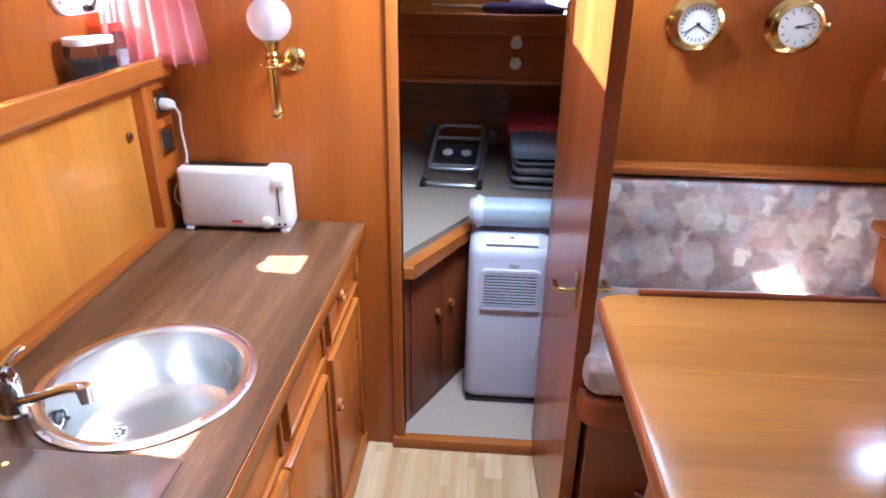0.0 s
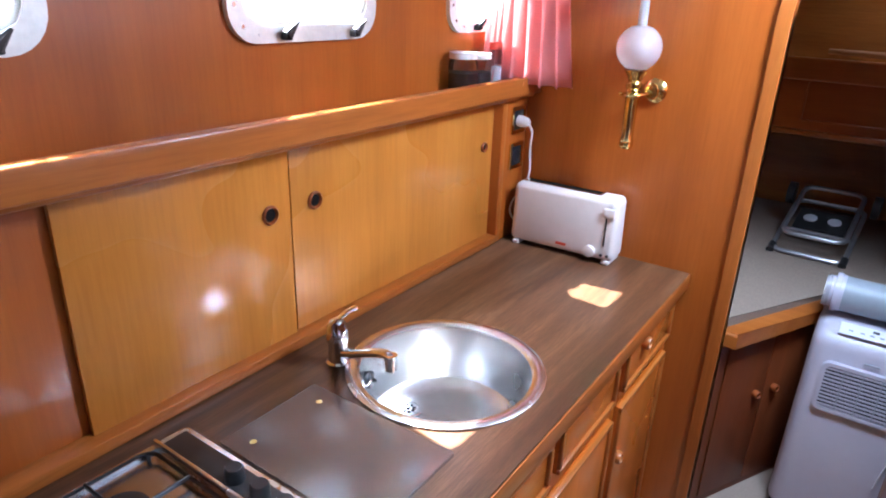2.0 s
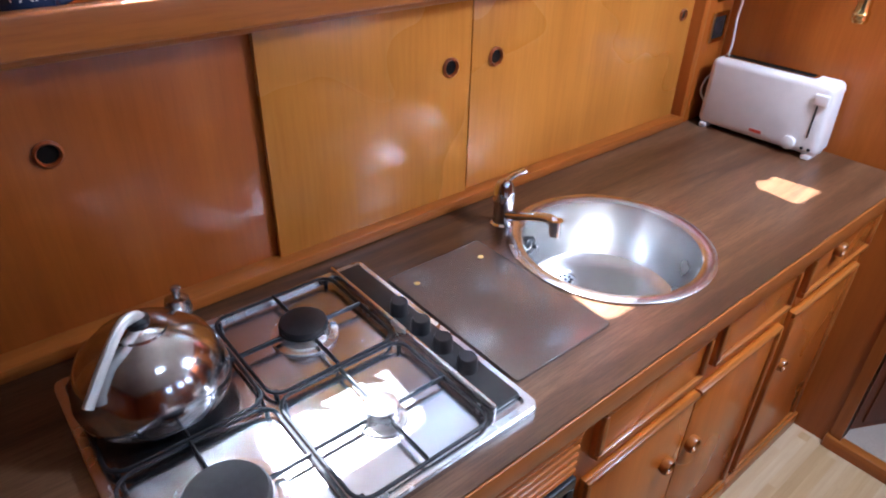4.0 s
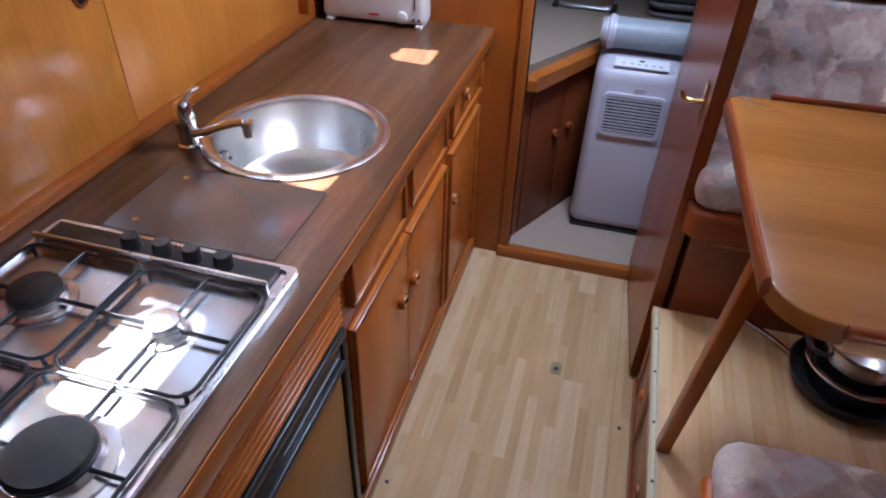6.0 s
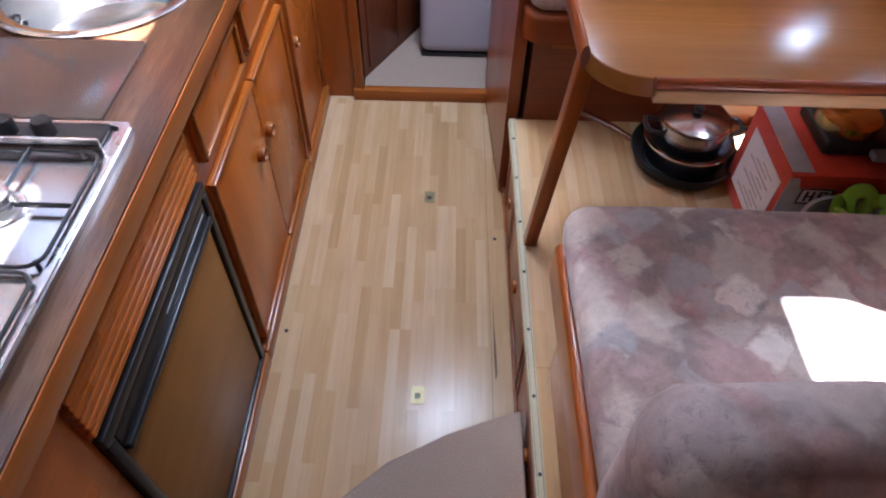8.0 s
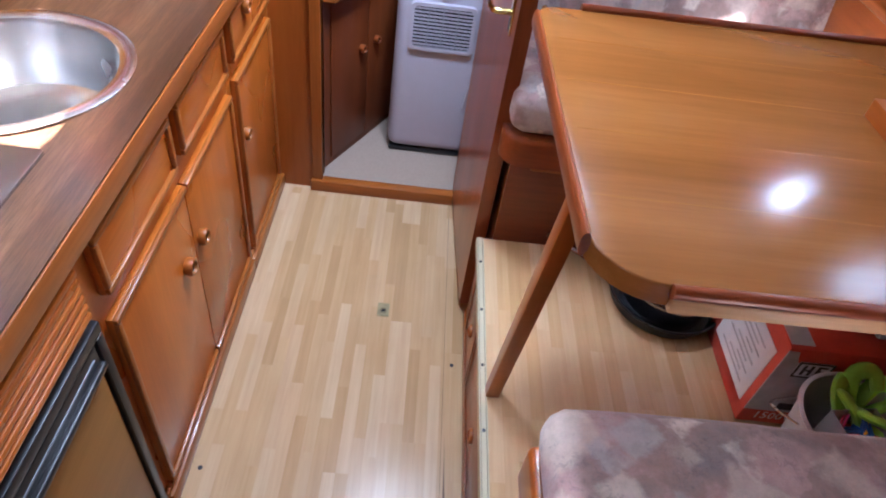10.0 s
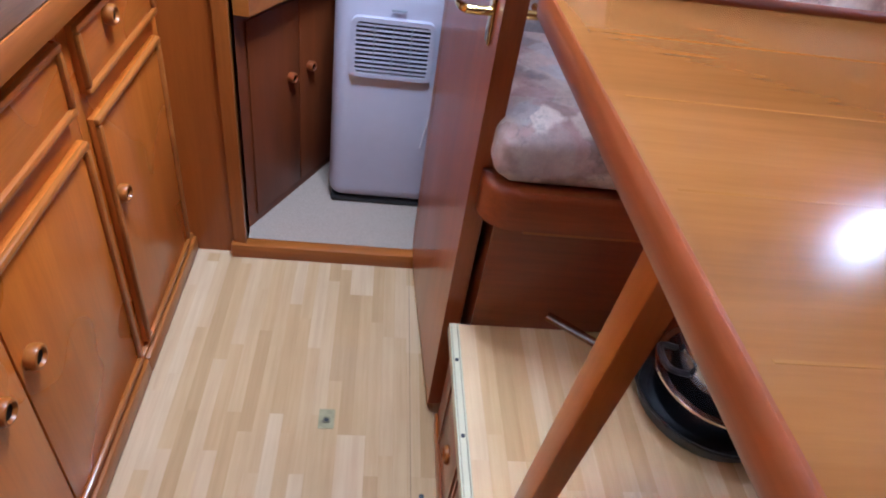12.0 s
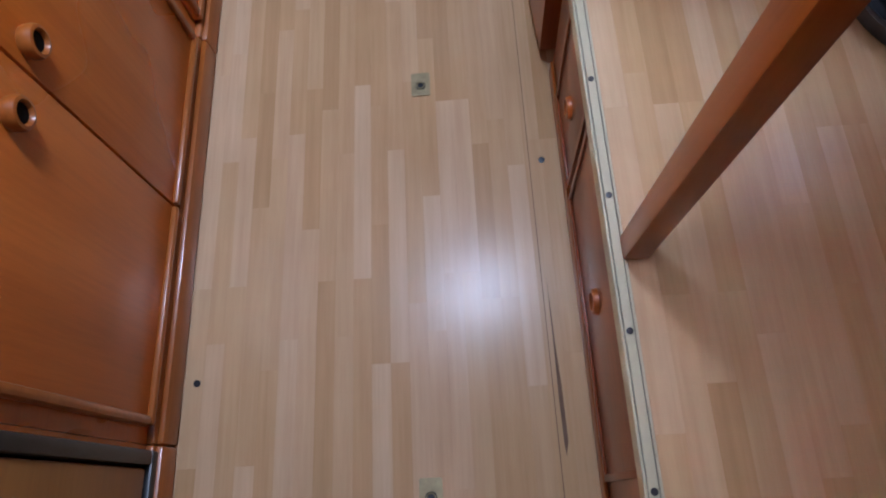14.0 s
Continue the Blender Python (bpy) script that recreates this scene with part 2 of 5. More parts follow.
def fabric(name):
    """Upholstery printed with ragged tilted squares of beige, white and grey-blue over brown, rose and mauve."""
    m, n, l, p = mat(name)
    v = coords(n, l, (1, 1, 1), False)
    warp = n.new("ShaderNodeTexNoise")
    warp.inputs["Scale"].default_value, warp.inputs["Detail"].default_value = 26, 6
    warp.inputs["Roughness"].default_value = 0.65
    l.new(v, warp.inputs["Vector"])
    add = n.new("ShaderNodeVectorMath")
    add.operation = "MULTIPLY_ADD"
    add.inputs[1].default_value = (0.034, 0.034, 0.034)
    l.new(warp.outputs["Color"], add.inputs[0])
    l.new(v, add.inputs[2])
    base = ramp(n, l, noise_tex(n, l, v, 9, 6, 0.65), [(0.32, (0.24, 0.21, 0.21)), (0.46, (0.33, 0.24, 0.21)), (0.56, (0.46, 0.31, 0.29)), (0.68, (0.44, 0.41, 0.41))])
    c = base
    layers = ((10.5, (14, 8, 24), 0.44, 0.65, [(0.0, (0.33, 0.24, 0.21)), (0.35, (0.54, 0.46, 0.4)), (0.6, (0.48, 0.33, 0.31)), (0.8, (0.4, 0.4, 0.41))]),
              (8.5, (-10, 16, -31), 0.34, 0.75, [(0.0, (0.64, 0.56, 0.48)), (0.3, (0.76, 0.7, 0.62)), (0.55, (0.48, 0.42, 0.4)), (0.8, (0.62, 0.51, 0.46))]),
              (12.0, (9, -13, 52), 0.32, 0.75, [(0.0, (0.8, 0.75, 0.68)), (0.2, (0.5, 0.43, 0.38)), (0.5, (0.66, 0.6, 0.53)), (0.75, (0.45, 0.45, 0.46))]))
    for scale, turn, size, amount, stops in layers:
        mp = n.new("ShaderNodeMapping")
        mp.inputs["Rotation"].default_value = [radians(a) for a in turn]
        l.new(add.outputs[0], mp.inputs["Vector"])
        vo = n.new("ShaderNodeTexVoronoi")
        vo.distance = "CHEBYCHEV"
        vo.inputs["Scale"].default_value = scale
        l.new(mp.outputs[0], vo.inputs["Vector"])
        sep = n.new("ShaderNodeSeparateColor")
        l.new(vo.outputs["Color"], sep.inputs[0])
        r = ramp(n, l, sep.outputs[0], stops)
        r.node.color_ramp.interpolation = "CONSTANT"
        k = ramp(n, l, vo.outputs["Distance"], [(size - 0.06, (amount, amount, amount)), (size + 0.04, (0, 0, 0))])
        c = mix(n, l, "MIX", k, c, r)
    ink = noise_tex(n, l, v, 75, 5, 0.75, 0.8)
    spots = noise_tex(n, l, v, 13, 3)
    k = mix(n, l, "MULTIPLY", 1.0, ramp(n, l, ink, [(0.53, (0, 0, 0)), (0.6, (0.35, 0.35, 0.35))]), ramp(n, l, spots, [(0.48, (0, 0, 0)), (0.58, (1, 1, 1))]))
    c = mix(n, l, "MIX", k, c, (0.13, 0.12, 0.14))
    c = mix(n, l, "MULTIPLY", 0.45, c, ramp(n, l, noise_tex(n, l, v, 55, 5, 0.7), [(0.35, (0.62, 0.58, 0.58)), (0.62, (1, 1, 1))]))
    c = mix(n, l, "MULTIPLY", 0.2, c, ramp(n, l, noise_tex(n, l, v, 420, 2), [(0.3, (0.6, 0.6, 0.6)), (0.7, (1, 1, 1))]))
    hv = n.new("ShaderNodeHueSaturation")
    hv.inputs["Saturation"].default_value, hv.inputs["Value"].default_value = 0.95, 1.16
    l.new(c, hv.inputs["Color"])
    l.new(hv.outputs[0], p.inputs["Base Color"])
    p.inputs["Roughness"].default_value = 0.9
    p.inputs["Sheen Weight"].default_value = 0.25
    bump(n, l, p, noise_tex(n, l, v, 500, 2), 0.25, 0.001)
    return m


FABRIC = fabric("patchwork_upholstery")


def strip_floor(name):
    """Pale laminate, each strip with its own tone."""
    m, n, l, p = mat(name)
    info = n.new("ShaderNodeObjectInfo")
    tone = ramp(n, l, info.outputs["Random"], [(0.0, (0.47, 0.296, 0.14)), (0.25, (0.54, 0.354, 0.175)), (0.6, (0.565, 0.383, 0.202)), (0.85, (0.595, 0.412, 0.238)), (1.0, (0.62, 0.445, 0.267))])
    grain = noise_tex(n, l, coords(n, l, (1, 0.04, 1)), 70, 5, 0.7)
    c = mix(n, l, "MULTIPLY", 0.55, tone, ramp(n, l, grain, [(0.3, (0.74, 0.68, 0.6)), (0.65, (1, 1, 1))]))
    wear = noise_tex(n, l, coords(n, l, (1, 1, 1), False), 6, 4)
    c = mix(n, l, "MULTIPLY", 0.25, c, ramp(n, l, wear, [(0.3, (0.8, 0.76, 0.74)), (0.6, (1, 1, 1))]))
    l.new(c, p.inputs["Base Color"])
    r = n.new("ShaderNodeMapRange")
    r.inputs["To Min"].default_value, r.inputs["To Max"].default_value = 0.19, 0.29
    p.inputs["Specular IOR Level"].default_value = 0.2
    l.new(wear, r.inputs[0])
    l.new(r.outputs[0], p.inputs["Roughness"])
    bump(n, l, p, grain, 0.05, 0.0005)
    return m


STRIP = strip_floor("laminate_strip")


def curtain_mat():
    m, n, l, p = mat("pink_curtain")
    f = noise_tex(n, l, coords(n, l), 300, 2)
    l.new(ramp(n, l, f, [(0.3, (0.7, 0.3, 0.29)), (0.7, (0.8, 0.4, 0.38))]), p.inputs["Base Color"])
    p.inputs["Roughness"].default_value = 0.9
    t = n.new("ShaderNodeBsdfTranslucent")
    t.inputs[0].default_value = (0.92, 0.5, 0.46, 1)
    mx = n.new("ShaderNodeMixShader")
    mx.inputs[0].default_value = 0.62
    l.new(p.outputs[0], mx.inputs[1])
    l.new(t.outputs[0], mx.inputs[2])
    l.new(mx.outputs[0], n["Material Output"].inputs[0])
    return m


CURTAIN = curtain_mat()


# ---- shape helpers ----
def bm_():
    return bmesh.new()


def box(bm, x0, x1, y0, y1, z0, z1, r=0.0, seg=2, m=None):
    k = Matrix.Translation(((x0 + x1) / 2, (y0 + y1) / 2, (z0 + z1) / 2)) @ Matrix.Diagonal((abs(x1 - x0), abs(y1 - y0), abs(z1 - z0), 1))
    vs = bmesh.ops.create_cube(bm, size=1, matrix=k)["verts"]
    if r:
        es = list({e for v in vs for e in v.link_edges})
        made = bmesh.ops.bevel(bm, geom=es, offset=r, segments=seg, affect="EDGES", profile=0.5)
        vs = list({v for f in made["faces"] for v in f.verts} | {v for v in vs if v.is_valid})
    if m is not None:
        bmesh.ops.transform(bm, matrix=m, verts=vs)
    return bm


def rod(bm, a, b, r0, r1=None, n=20):
    a, b = Vector(a), Vector(b)
    k = Matrix.Translation((a + b) / 2) @ (b - a).to_track_quat("Z", "Y").to_matrix().to_4x4()
    bmesh.ops.create_cone(bm, cap_ends=True, segments=n, radius1=r0, radius2=r0 if r1 is None else r1, depth=(b - a).length, matrix=k)
    return bm


def lathe(bm, prof, at=(0, 0, 0), way=(0, 0, 1), n=32):
    """Turns the profile of (radius, height) round an axis."""
    k = Matrix.Translation(at) @ Vector(way).to_track_quat("Z", "Y").to_matrix().to_4x4()
    rings = []
    for r, h in prof:
        if r < 1e-6:
            rings.append([bm.verts.new(k @ Vector((0, 0, h)))])
        else:
            rings.append([bm.verts.new(k @ Vector((r * math.cos(2 * math.pi * i / n), r * math.sin(2 * math.pi * i / n), h))) for i in range(n)])
    for a, b in zip(rings, rings[1:]):
        for i in range(n):
            j = (i + 1) % n
            if len(a) == 1 and len(b) == 1:
                continue
            if len(a) == 1:
                bm.faces.new((a[0], b[i], b[j]))
            elif len(b) == 1:
                bm.faces.new((a[i], a[j], b[0]))
            else:
                bm.faces.new((a[i], a[j], b[j], b[i]))
    return bm


def tube(bm, pts, r, n=10, closed=False, flat=1.0):
    pts = [Vector(p) for p in pts]
    rings, up = [], None
    for i, p in enumerate(pts):
        a = pts[i - 1] if i or closed else p
        b = pts[(i + 1) % len(pts)] if i < len(pts) - 1 or closed else p
        d = (b - a).normalized()
        if up is None:
            up = Vector((0, 0, 1)) if abs(d.z) < 0.9 else Vector((1, 0, 0))
        side = d.cross(up).normalized()
        up = side.cross(d).normalized()
        rings.append([bm.verts.new(p + side * r * math.cos(2 * math.pi * k / n) + up * r * flat * math.sin(2 * math.pi * k / n)) for k in range(n)])
    pairs = list(zip(rings, rings[1:])) + ([(rings[-1], rings[0])] if closed else [])
    for a, b in pairs:
        for k in range(n):
            bm.faces.new((a[k], a[(k + 1) % n], b[(k + 1) % n], b[k]))
    if not closed:
        bm.faces.new(rings[0][::-1])
        bm.faces.new(rings[-1])
    return bm


def curve(pts, k=6):
    """A smooth line through the points."""
    pts = [Vector(p) for p in pts]
    out = []
    for i in range(len(pts) - 1):
        p0, p1, p2, p3 = pts[max(i - 1, 0)], pts[i], pts[i + 1], pts[min(i + 2, len(pts) - 1)]
        for j in range(k):
            t = j / k
            out.append(0.5 * (2 * p1 + (p2 - p0) * t + (2 * p0 - 5 * p1 + 4 * p2 - p3) * t * t + (3 * p1 - p0 - 3 * p2 + p3) * t ** 3))
    return out + [pts[-1]]


def rrect(a0, a1, b0, b1, r, k=6):
    """Corners of a rounded rectangle, in order."""
    out = []
    for ca, cb, s in ((a1 - r, b1 - r, 0), (a0 + r, b1 - r, 1), (a0 + r, b0 + r, 2), (a1 - r, b0 + r, 3)):
        for j in range(k + 1):
            w = (s + j / k) * math.pi / 2
            out.append((ca + r * math.cos(w), cb + r * math.sin(w)))
    return out


def prism(bm, poly, z0, z1, m=None, r=0.0):
    k = m or Matrix()
    lo = [bm.verts.new(k @ Vector((*p, z0))) for p in poly]
    hi = [bm.verts.new(k @ Vector((*p, z1))) for p in poly]
    bm.faces.new(lo[::-1])
    top = bm.faces.new(hi)
    for i in range(len(poly)):
        j = (i + 1) % len(poly)
        bm.faces.new((lo[i], lo[j], hi[j], hi[i]))
    if r:
        bmesh.ops.bevel(bm, geom=list(top.edges), offset=r, segments=3, affect="EDGES", profile=0.5)
    return bm


def ring(bm, outer, inner, d0, d1, m):
    """A flat ring between two outlines with as many points, of the thickness d0 to d1, in the frame m."""
    v = [[bm.verts.new(m @ Vector((*p, d))) for p in loop] for loop, d in ((outer, d0), (inner, d0), (inner, d1), (outer, d1))]
    n = len(outer)
    for a, b in ((0, 1), (1, 2), (2, 3), (3, 0)):
        for i in range(n):
            j = (i + 1) % n
            bm.faces.new((v[a][i], v[a][j], v[b][j], v[b][i]))
    bmesh.ops.recalc_face_normals(bm, faces=bm.faces)
    return bm


FACE_X = Matrix(((0, 0, 1, 0), (1, 0, 0, 0), (0, 1, 0, 0), (0, 0, 0, 1)))    # (a, b, d) -> (x=d, y=a, z=b)
FACE_Y = Matrix(((1, 0, 0, 0), (0, 0, 1, 0), (0, 1, 0, 0), (0, 0, 0, 1)))    # (a, b, d) -> (x=a, y=d, z=b)

PLACES = {}


def thing(name, at, label, category, group="", kind=""):
    ob = new(name)
    ob.location = at
    ob.empty_display_size = 0.05
    PLACES[ob] = Vector(at)
    return tagged(ob, label, category, group, kind)


def mesh_of(name, bm, material, at, smooth=35):
    bmesh.ops.recalc_face_normals(bm, faces=bm.faces)
    bmesh.ops.translate(bm, verts=bm.verts, vec=-Vector(at))
    me = bpy.data.meshes.new(name)
    bm.to_mesh(me)
    bm.free()
    me.materials.append(material)
    if smooth:
        me.polygons.foreach_set("use_smooth", [True] * len(me.polygons))
        me.set_sharp_from_angle(angle=radians(smooth))
    return me


def part(name, bm, material, parent, label="", at=None, smooth=35):
    """One mesh under a thing or a part; the shape is given in the place's own metres."""
    here = Vector(at) if at is not None else PLACES[parent]
    ob = new(name, mesh_of(name, bm, material, here, smooth))
    ob.parent = parent
    ob.location = here - PLACES[parent]
    PLACES[ob] = here
    return tagged(ob, label)


def solo(name, bm, material, at, label, category, group="", kind="", smooth=35):
    ob = new(name, mesh_of(name, bm, material, at, smooth))
    ob.location = at
    PLACES[ob] = Vector(at)
    return tagged(ob, label, category, group, kind)


def structure(name, bm, material, label="", smooth=30):
    ob = new(name, mesh_of(name, bm, material, (0, 0, 0), smooth))
    PLACES[ob] = Vector((0, 0, 0))
    return tagged(ob, label, "", "", "structure")


def puffed(x0, x1, y0, y1, z0, z1, r=0.03, puff=0.015, buttons=(), cuts=22, wob=0.003):
    """An upholstered cushion: rounded edges, a swollen top and dimples at its buttons."""
    bm = bm_()
    bmesh.ops.create_cube(bm, size=2)
    bmesh.ops.subdivide_edges(bm, edges=bm.edges, cuts=cuts, use_grid_fill=True)
    h = Vector(((x1 - x0) / 2, (y1 - y0) / 2, (z1 - z0) / 2))
    c = Vector(((x0 + x1) / 2, (y0 + y1) / 2, (z0 + z1) / 2))
    for v in bm.verts:
        u = v.co.copy()
        q = Vector((u.x * h.x, u.y * h.y, u.z * h.z))
        core = Vector([max(-a + r, min(a - r, b)) for a, b in zip(h, q)])
        d = q - core
        if d.length > 1e-9:
            q = core + d.normalized() * r * min(1.0, max(abs(t) for t in d) / r)
        if u.z > 0:
            q.z += puff * (1 - u.x ** 4) * (1 - u.y ** 4) * u.z
            for bx, by in buttons:
                dd = (q.x + c.x - bx) ** 2 + (q.y + c.y - by) ** 2
                q.z -= 0.03 * math.exp(-dd / 0.0035)
        p = q + c
        k = noise.noise(p * 7) * wob
        v.co = p + Vector((k, k, k * 1.3))
    return bm


# ---- structure ----
BULK = 2.10      # aft face of the forward bulkhead
PX = -1.05       # inner face of the port cabin side
SX = 1.20        # inner face of the starboard cabin side
DECK = 0.338     # dinette platform
T = 0.04
WIN_Z = (1.545, 1.95)

floor = structure("floor", box(bm_(), -1.1, 1.25, -1.3, 2.1, -0.06, -0.0012), STRIP, "dark sub-floor under pale laminate strips")
fore_floor = structure("floor_fore", box(bm_(), -0.9, 0.9, 2.11, 3.9, -0.06, 0.045, 0.004), CARPET, "beige carpet floor of the fore cabin")
bm = bm_()
box(bm, -0.318, 0.235, 2.074, 2.112, -0.004, 0.046, 0.006)
structure("door_sill", bm, TRIM_X, "low varnished wooden sill under the doorway")

# cabin sides with three window openings each
for side, x0, x1, nm in ((-1, PX - 0.05, PX, "wall_port"), (1, SX, SX + 0.05, "wall_starboard")):
    bm = bm_()
    box(bm, x0, x1, -1.3, 2.1, 0.0, WIN_Z[0] + 0.02)
    box(bm, x0, x1, -1.3, 2.1, WIN_Z[1] - 0.02, CEIL)
    ys = [-1.3] + [v for a, b in WINDOWS_Y for v in (a + 0.02, b - 0.02)] + [2.1]
    for a, b in zip(ys[::2], ys[1::2]):
        box(bm, x0, x1, a, b, WIN_Z[0] + 0.02, WIN_Z[1] - 0.02)
    structure(nm, bm, MAHOG_Z, "varnished mahogany cabin side")

# forward bulkhead with an arched doorway
DX0, DX1, SPRING, RAD = -0.276, 0.2, 1.62, 0.21
arch = []
for i in range(13):
    w = math.pi - i / 12 * math.pi / 2
    arch.append((DX0 + RAD + RAD * math.cos(w), SPRING + RAD * math.sin(w)))
for i in range(13):
    w = math.pi / 2 - i / 12 * math.pi / 2
    arch.append((DX1 - RAD + RAD * math.cos(w), SPRING + RAD * math.sin(w)))
bm = bm_()
box(bm, -1.15, DX0, BULK, BULK + T, -0.02, CEIL)
box(bm, DX1, 1.3, BULK, BULK + T, -0.02, CEIL)
f = [[bm.verts.new((x, y, z)) for x, z in arch] for y in (BULK, BULK + T)]
g = [[bm.verts.new((x, y, CEIL)) for x, z in arch] for y in (BULK, BULK + T)]
for i in range(len(arch) - 1):
    bm.faces.new((f[0][i], f[0][i + 1], g[0][i + 1], g[0][i]))
    bm.faces.new((f[1][i + 1], f[1][i], g[1][i], g[1][i + 1]))
    bm.faces.new((f[0][i + 1], f[0][i], f[1][i], f[1][i + 1]))
bulkhead = structure("wall_north", bm, MAHOG_Z, "varnished mahogany bulkhead with an arched doorway", 0)
outer = [(DX0 - 0.034, 0.0)] + [(x + (x - (DX0 + DX1) / 2) / 0.2435 * 0.034 if not -0.08 < x < 0.0 else x, z + max(0, (z - SPRING)) / RAD * 0.034) for x, z in arch] + [(DX1 + 0.034, 0.0)]
inner = [(DX0, 0.0)] + arch + [(DX1, 0.0)]
bm = bm_()
loops = [[bm.verts.new((x, y, z)) for x, z in loop] for loop, y in ((outer, BULK), (outer, BULK - 0.012), (inner, BULK - 0.016), (inner, BULK + T))]
for a, b in zip(loops, loops[1:]):
    for i in range(len(a) - 1):
        bm.faces.new((a[i], a[i + 1], b[i + 1], b[i]))
structure("trim", bm, TRIM_Z, "varnished moulding round the arched doorway")

# headliner with two deck hatches
bm = bm_()
for x0, x1, y0, y1 in ((-1.15, -0.18, -1.3, 2.14), (0.235, 1.3, -1.3, 2.14), (-0.18, 0.235, -1.3, 0.36), (0.012, 0.235, 0.36, 0.577), (-0.18, 0.235, 0.577, 1.52), (-0.18, -0.125, 1.52, 2.14), (-0.125, 0.235, 2.03, 2.14)):
    box(bm, x0, x1, y0, y1, CEIL, CEIL + 0.05)
structure("ceiling", bm, HEADLINER, "off-white deckhead with two deck hatch openings", 0)
# aft wall is out of view, added to close the cabin against outside light
structure("wall_south", box(bm_(), -1.15, 1.3, -1.34, -1.3, -0.02, CEIL), MAHOG_Z, "unseen mahogany wall added to close the cabin aft")

# fore cabin shell
bm = bm_()
for s in (-1, 1):
    k = [bm.verts.new(p) for p in ((s * 0.95, BULK + T, 0), (s * 0.5, 3.75, 0), (s * 0.5, 3.75, CEIL), (s * 0.95, BULK + T, CEIL), (s * 1.0, BULK + T, 0), (s * 0.55, 3.75, 0), (s * 0.55, 3.75, CEIL), (s * 1.0, BULK + T, CEIL))]
    for q in ((0, 1, 2, 3), (4, 5, 6, 7), (0, 3, 7, 4), (1, 2, 6, 5), (3, 2, 6, 7), (0, 1, 5, 4)):
        bm.faces.new([k[i] for i in q])
structure("wall_fore_sides", bm, MAHOG_Z, "wooden linings of the fore cabin", 0)
structure("wall_fore_end", box(bm_(), -0.7, 0.7, 3.7, 3.75, 0, CEIL), GOLD_X, "golden wooden end of the fore cabin")
# small opening added above the fore shelf for the fill lamp
bm = bm_()
for x0, x1, y0, y1 in ((-1.0, -0.1, 2.14, 3.8), (0.1, 1.0, 2.14, 3.8), (-0.1, 0.1, 2.14, 3.2), (-0.1, 0.1, 3.4, 3.8)):
    box(bm, x0, x1, y0, y1, CEIL, CEIL + 0.05)
structure("ceiling_fore", bm, HEADLINER, "off-white deckhead of the fore cabin", 0)

# raised dinette platform
bm = bm_()
box(bm, 0.267, SX, -1.3, 1.545, 0.0, DECK - 0.0065)
structure("platform", bm, MAHOG_Y, "raised dinette platform")


# ---- windows ----
def window(i, x, y0, y1, side):
    w = thing("window_%d" % i, (x, (y0 + y1) / 2, WIN_Z[0]), "rounded aluminium-framed cabin window", "window", "", "structure")
    bm = ring(bm_(), rrect(y0, y1, *WIN_Z, 0.065), rrect(y0 + 0.032, y1 - 0.032, WIN_Z[0] + 0.032, WIN_Z[1] - 0.032, 0.045), 0.0, side * 0.012, Matrix.Translation((x, 0, 0)) @ FACE_X)
    part("window_frame", bm, ALU, w)
    bm = ring(bm_(), rrect(y0 + 0.026, y1 - 0.026, WIN_Z[0] + 0.026, WIN_Z[1] - 0.026, 0.05), rrect(y0 + 0.04, y1 - 0.04, WIN_Z[0] + 0.04, WIN_Z[1] - 0.04, 0.04), -side * 0.05, side * 0.006, Matrix.Translation((x, 0, 0)) @ FACE_X)
    part("inner_frame", bm, ALU, w)
    bm = prism(bm_(), rrect(y0 + 0.03, y1 - 0.03, WIN_Z[0] + 0.03, WIN_Z[1] - 0.03, 0.05), 0.0, 0.004, Matrix.Translation((x - side * 0.03, 0, 0)) @ FACE_X)
    pane = part("pane", bm, GLASS, w, smooth=0)
    pane.visible_shadow = False
    for yy in (y0 + 0.13, y1 - 0.08):
        bm = bm_()
        box(bm, x + side * 0.01, x + side * 0.03, yy - 0.008, yy + 0.008, WIN_Z[0] + 0.005, WIN_Z[0] + 0.02, 0.003)
        rod(bm, (x + side * 0.028, yy - 0.004, WIN_Z[0] + 0.016), (x + side * 0.036, yy + 0.018, WIN_Z[0] + 0.04), 0.012, 0.003, 8)
        part("window_catch", bm, BLACK, w)
    for j in range(10):
        px, pz = rrect(y0 + 0.016, y1 - 0.016, WIN_Z[0] + 0.016, WIN_Z[1] - 0.016, 0.055, 2)[j]
        part("screw", rod(bm_(), (x + side * 0.011, px, pz), (x + side * 0.0135, px, pz), 0.004, 0.004, 8), STAINLESS, w)


for i, (y0, y1) in enumerate(WINDOWS_Y):
    window(i + 1, PX, y0, y1, 1)
    window(i + 4, SX, y0, y1, -1)


# ---- galley: base units, worktop, cupboards ----
FX = -0.435      # face frame of the base units


def panel_front(name, parent, y0, y1, z0, z1, grain):
    """A drawer or door front with a half-round moulding round its edge."""
    bm = box(bm_(), FX, FX + 0.012, y0, y1, z0, z1, 0.002)
    ob = part(name, bm, grain, parent)
    bm = bm_()
    w = 0.014
    for a, b, c, d in ((y0, y1, z1 - w, z1), (y0, y1, z0, z0 + w), (y0, y0 + w, z0 + w, z1 - w), (y1 - w, y1, z0 + w, z1 - w)):
        box(bm, FX + 0.008, FX + 0.021, a, b, c, d, 0.005)
    part("moulding", bm, TRIM_Y, ob, "lighter rounded edge moulding")
    return ob


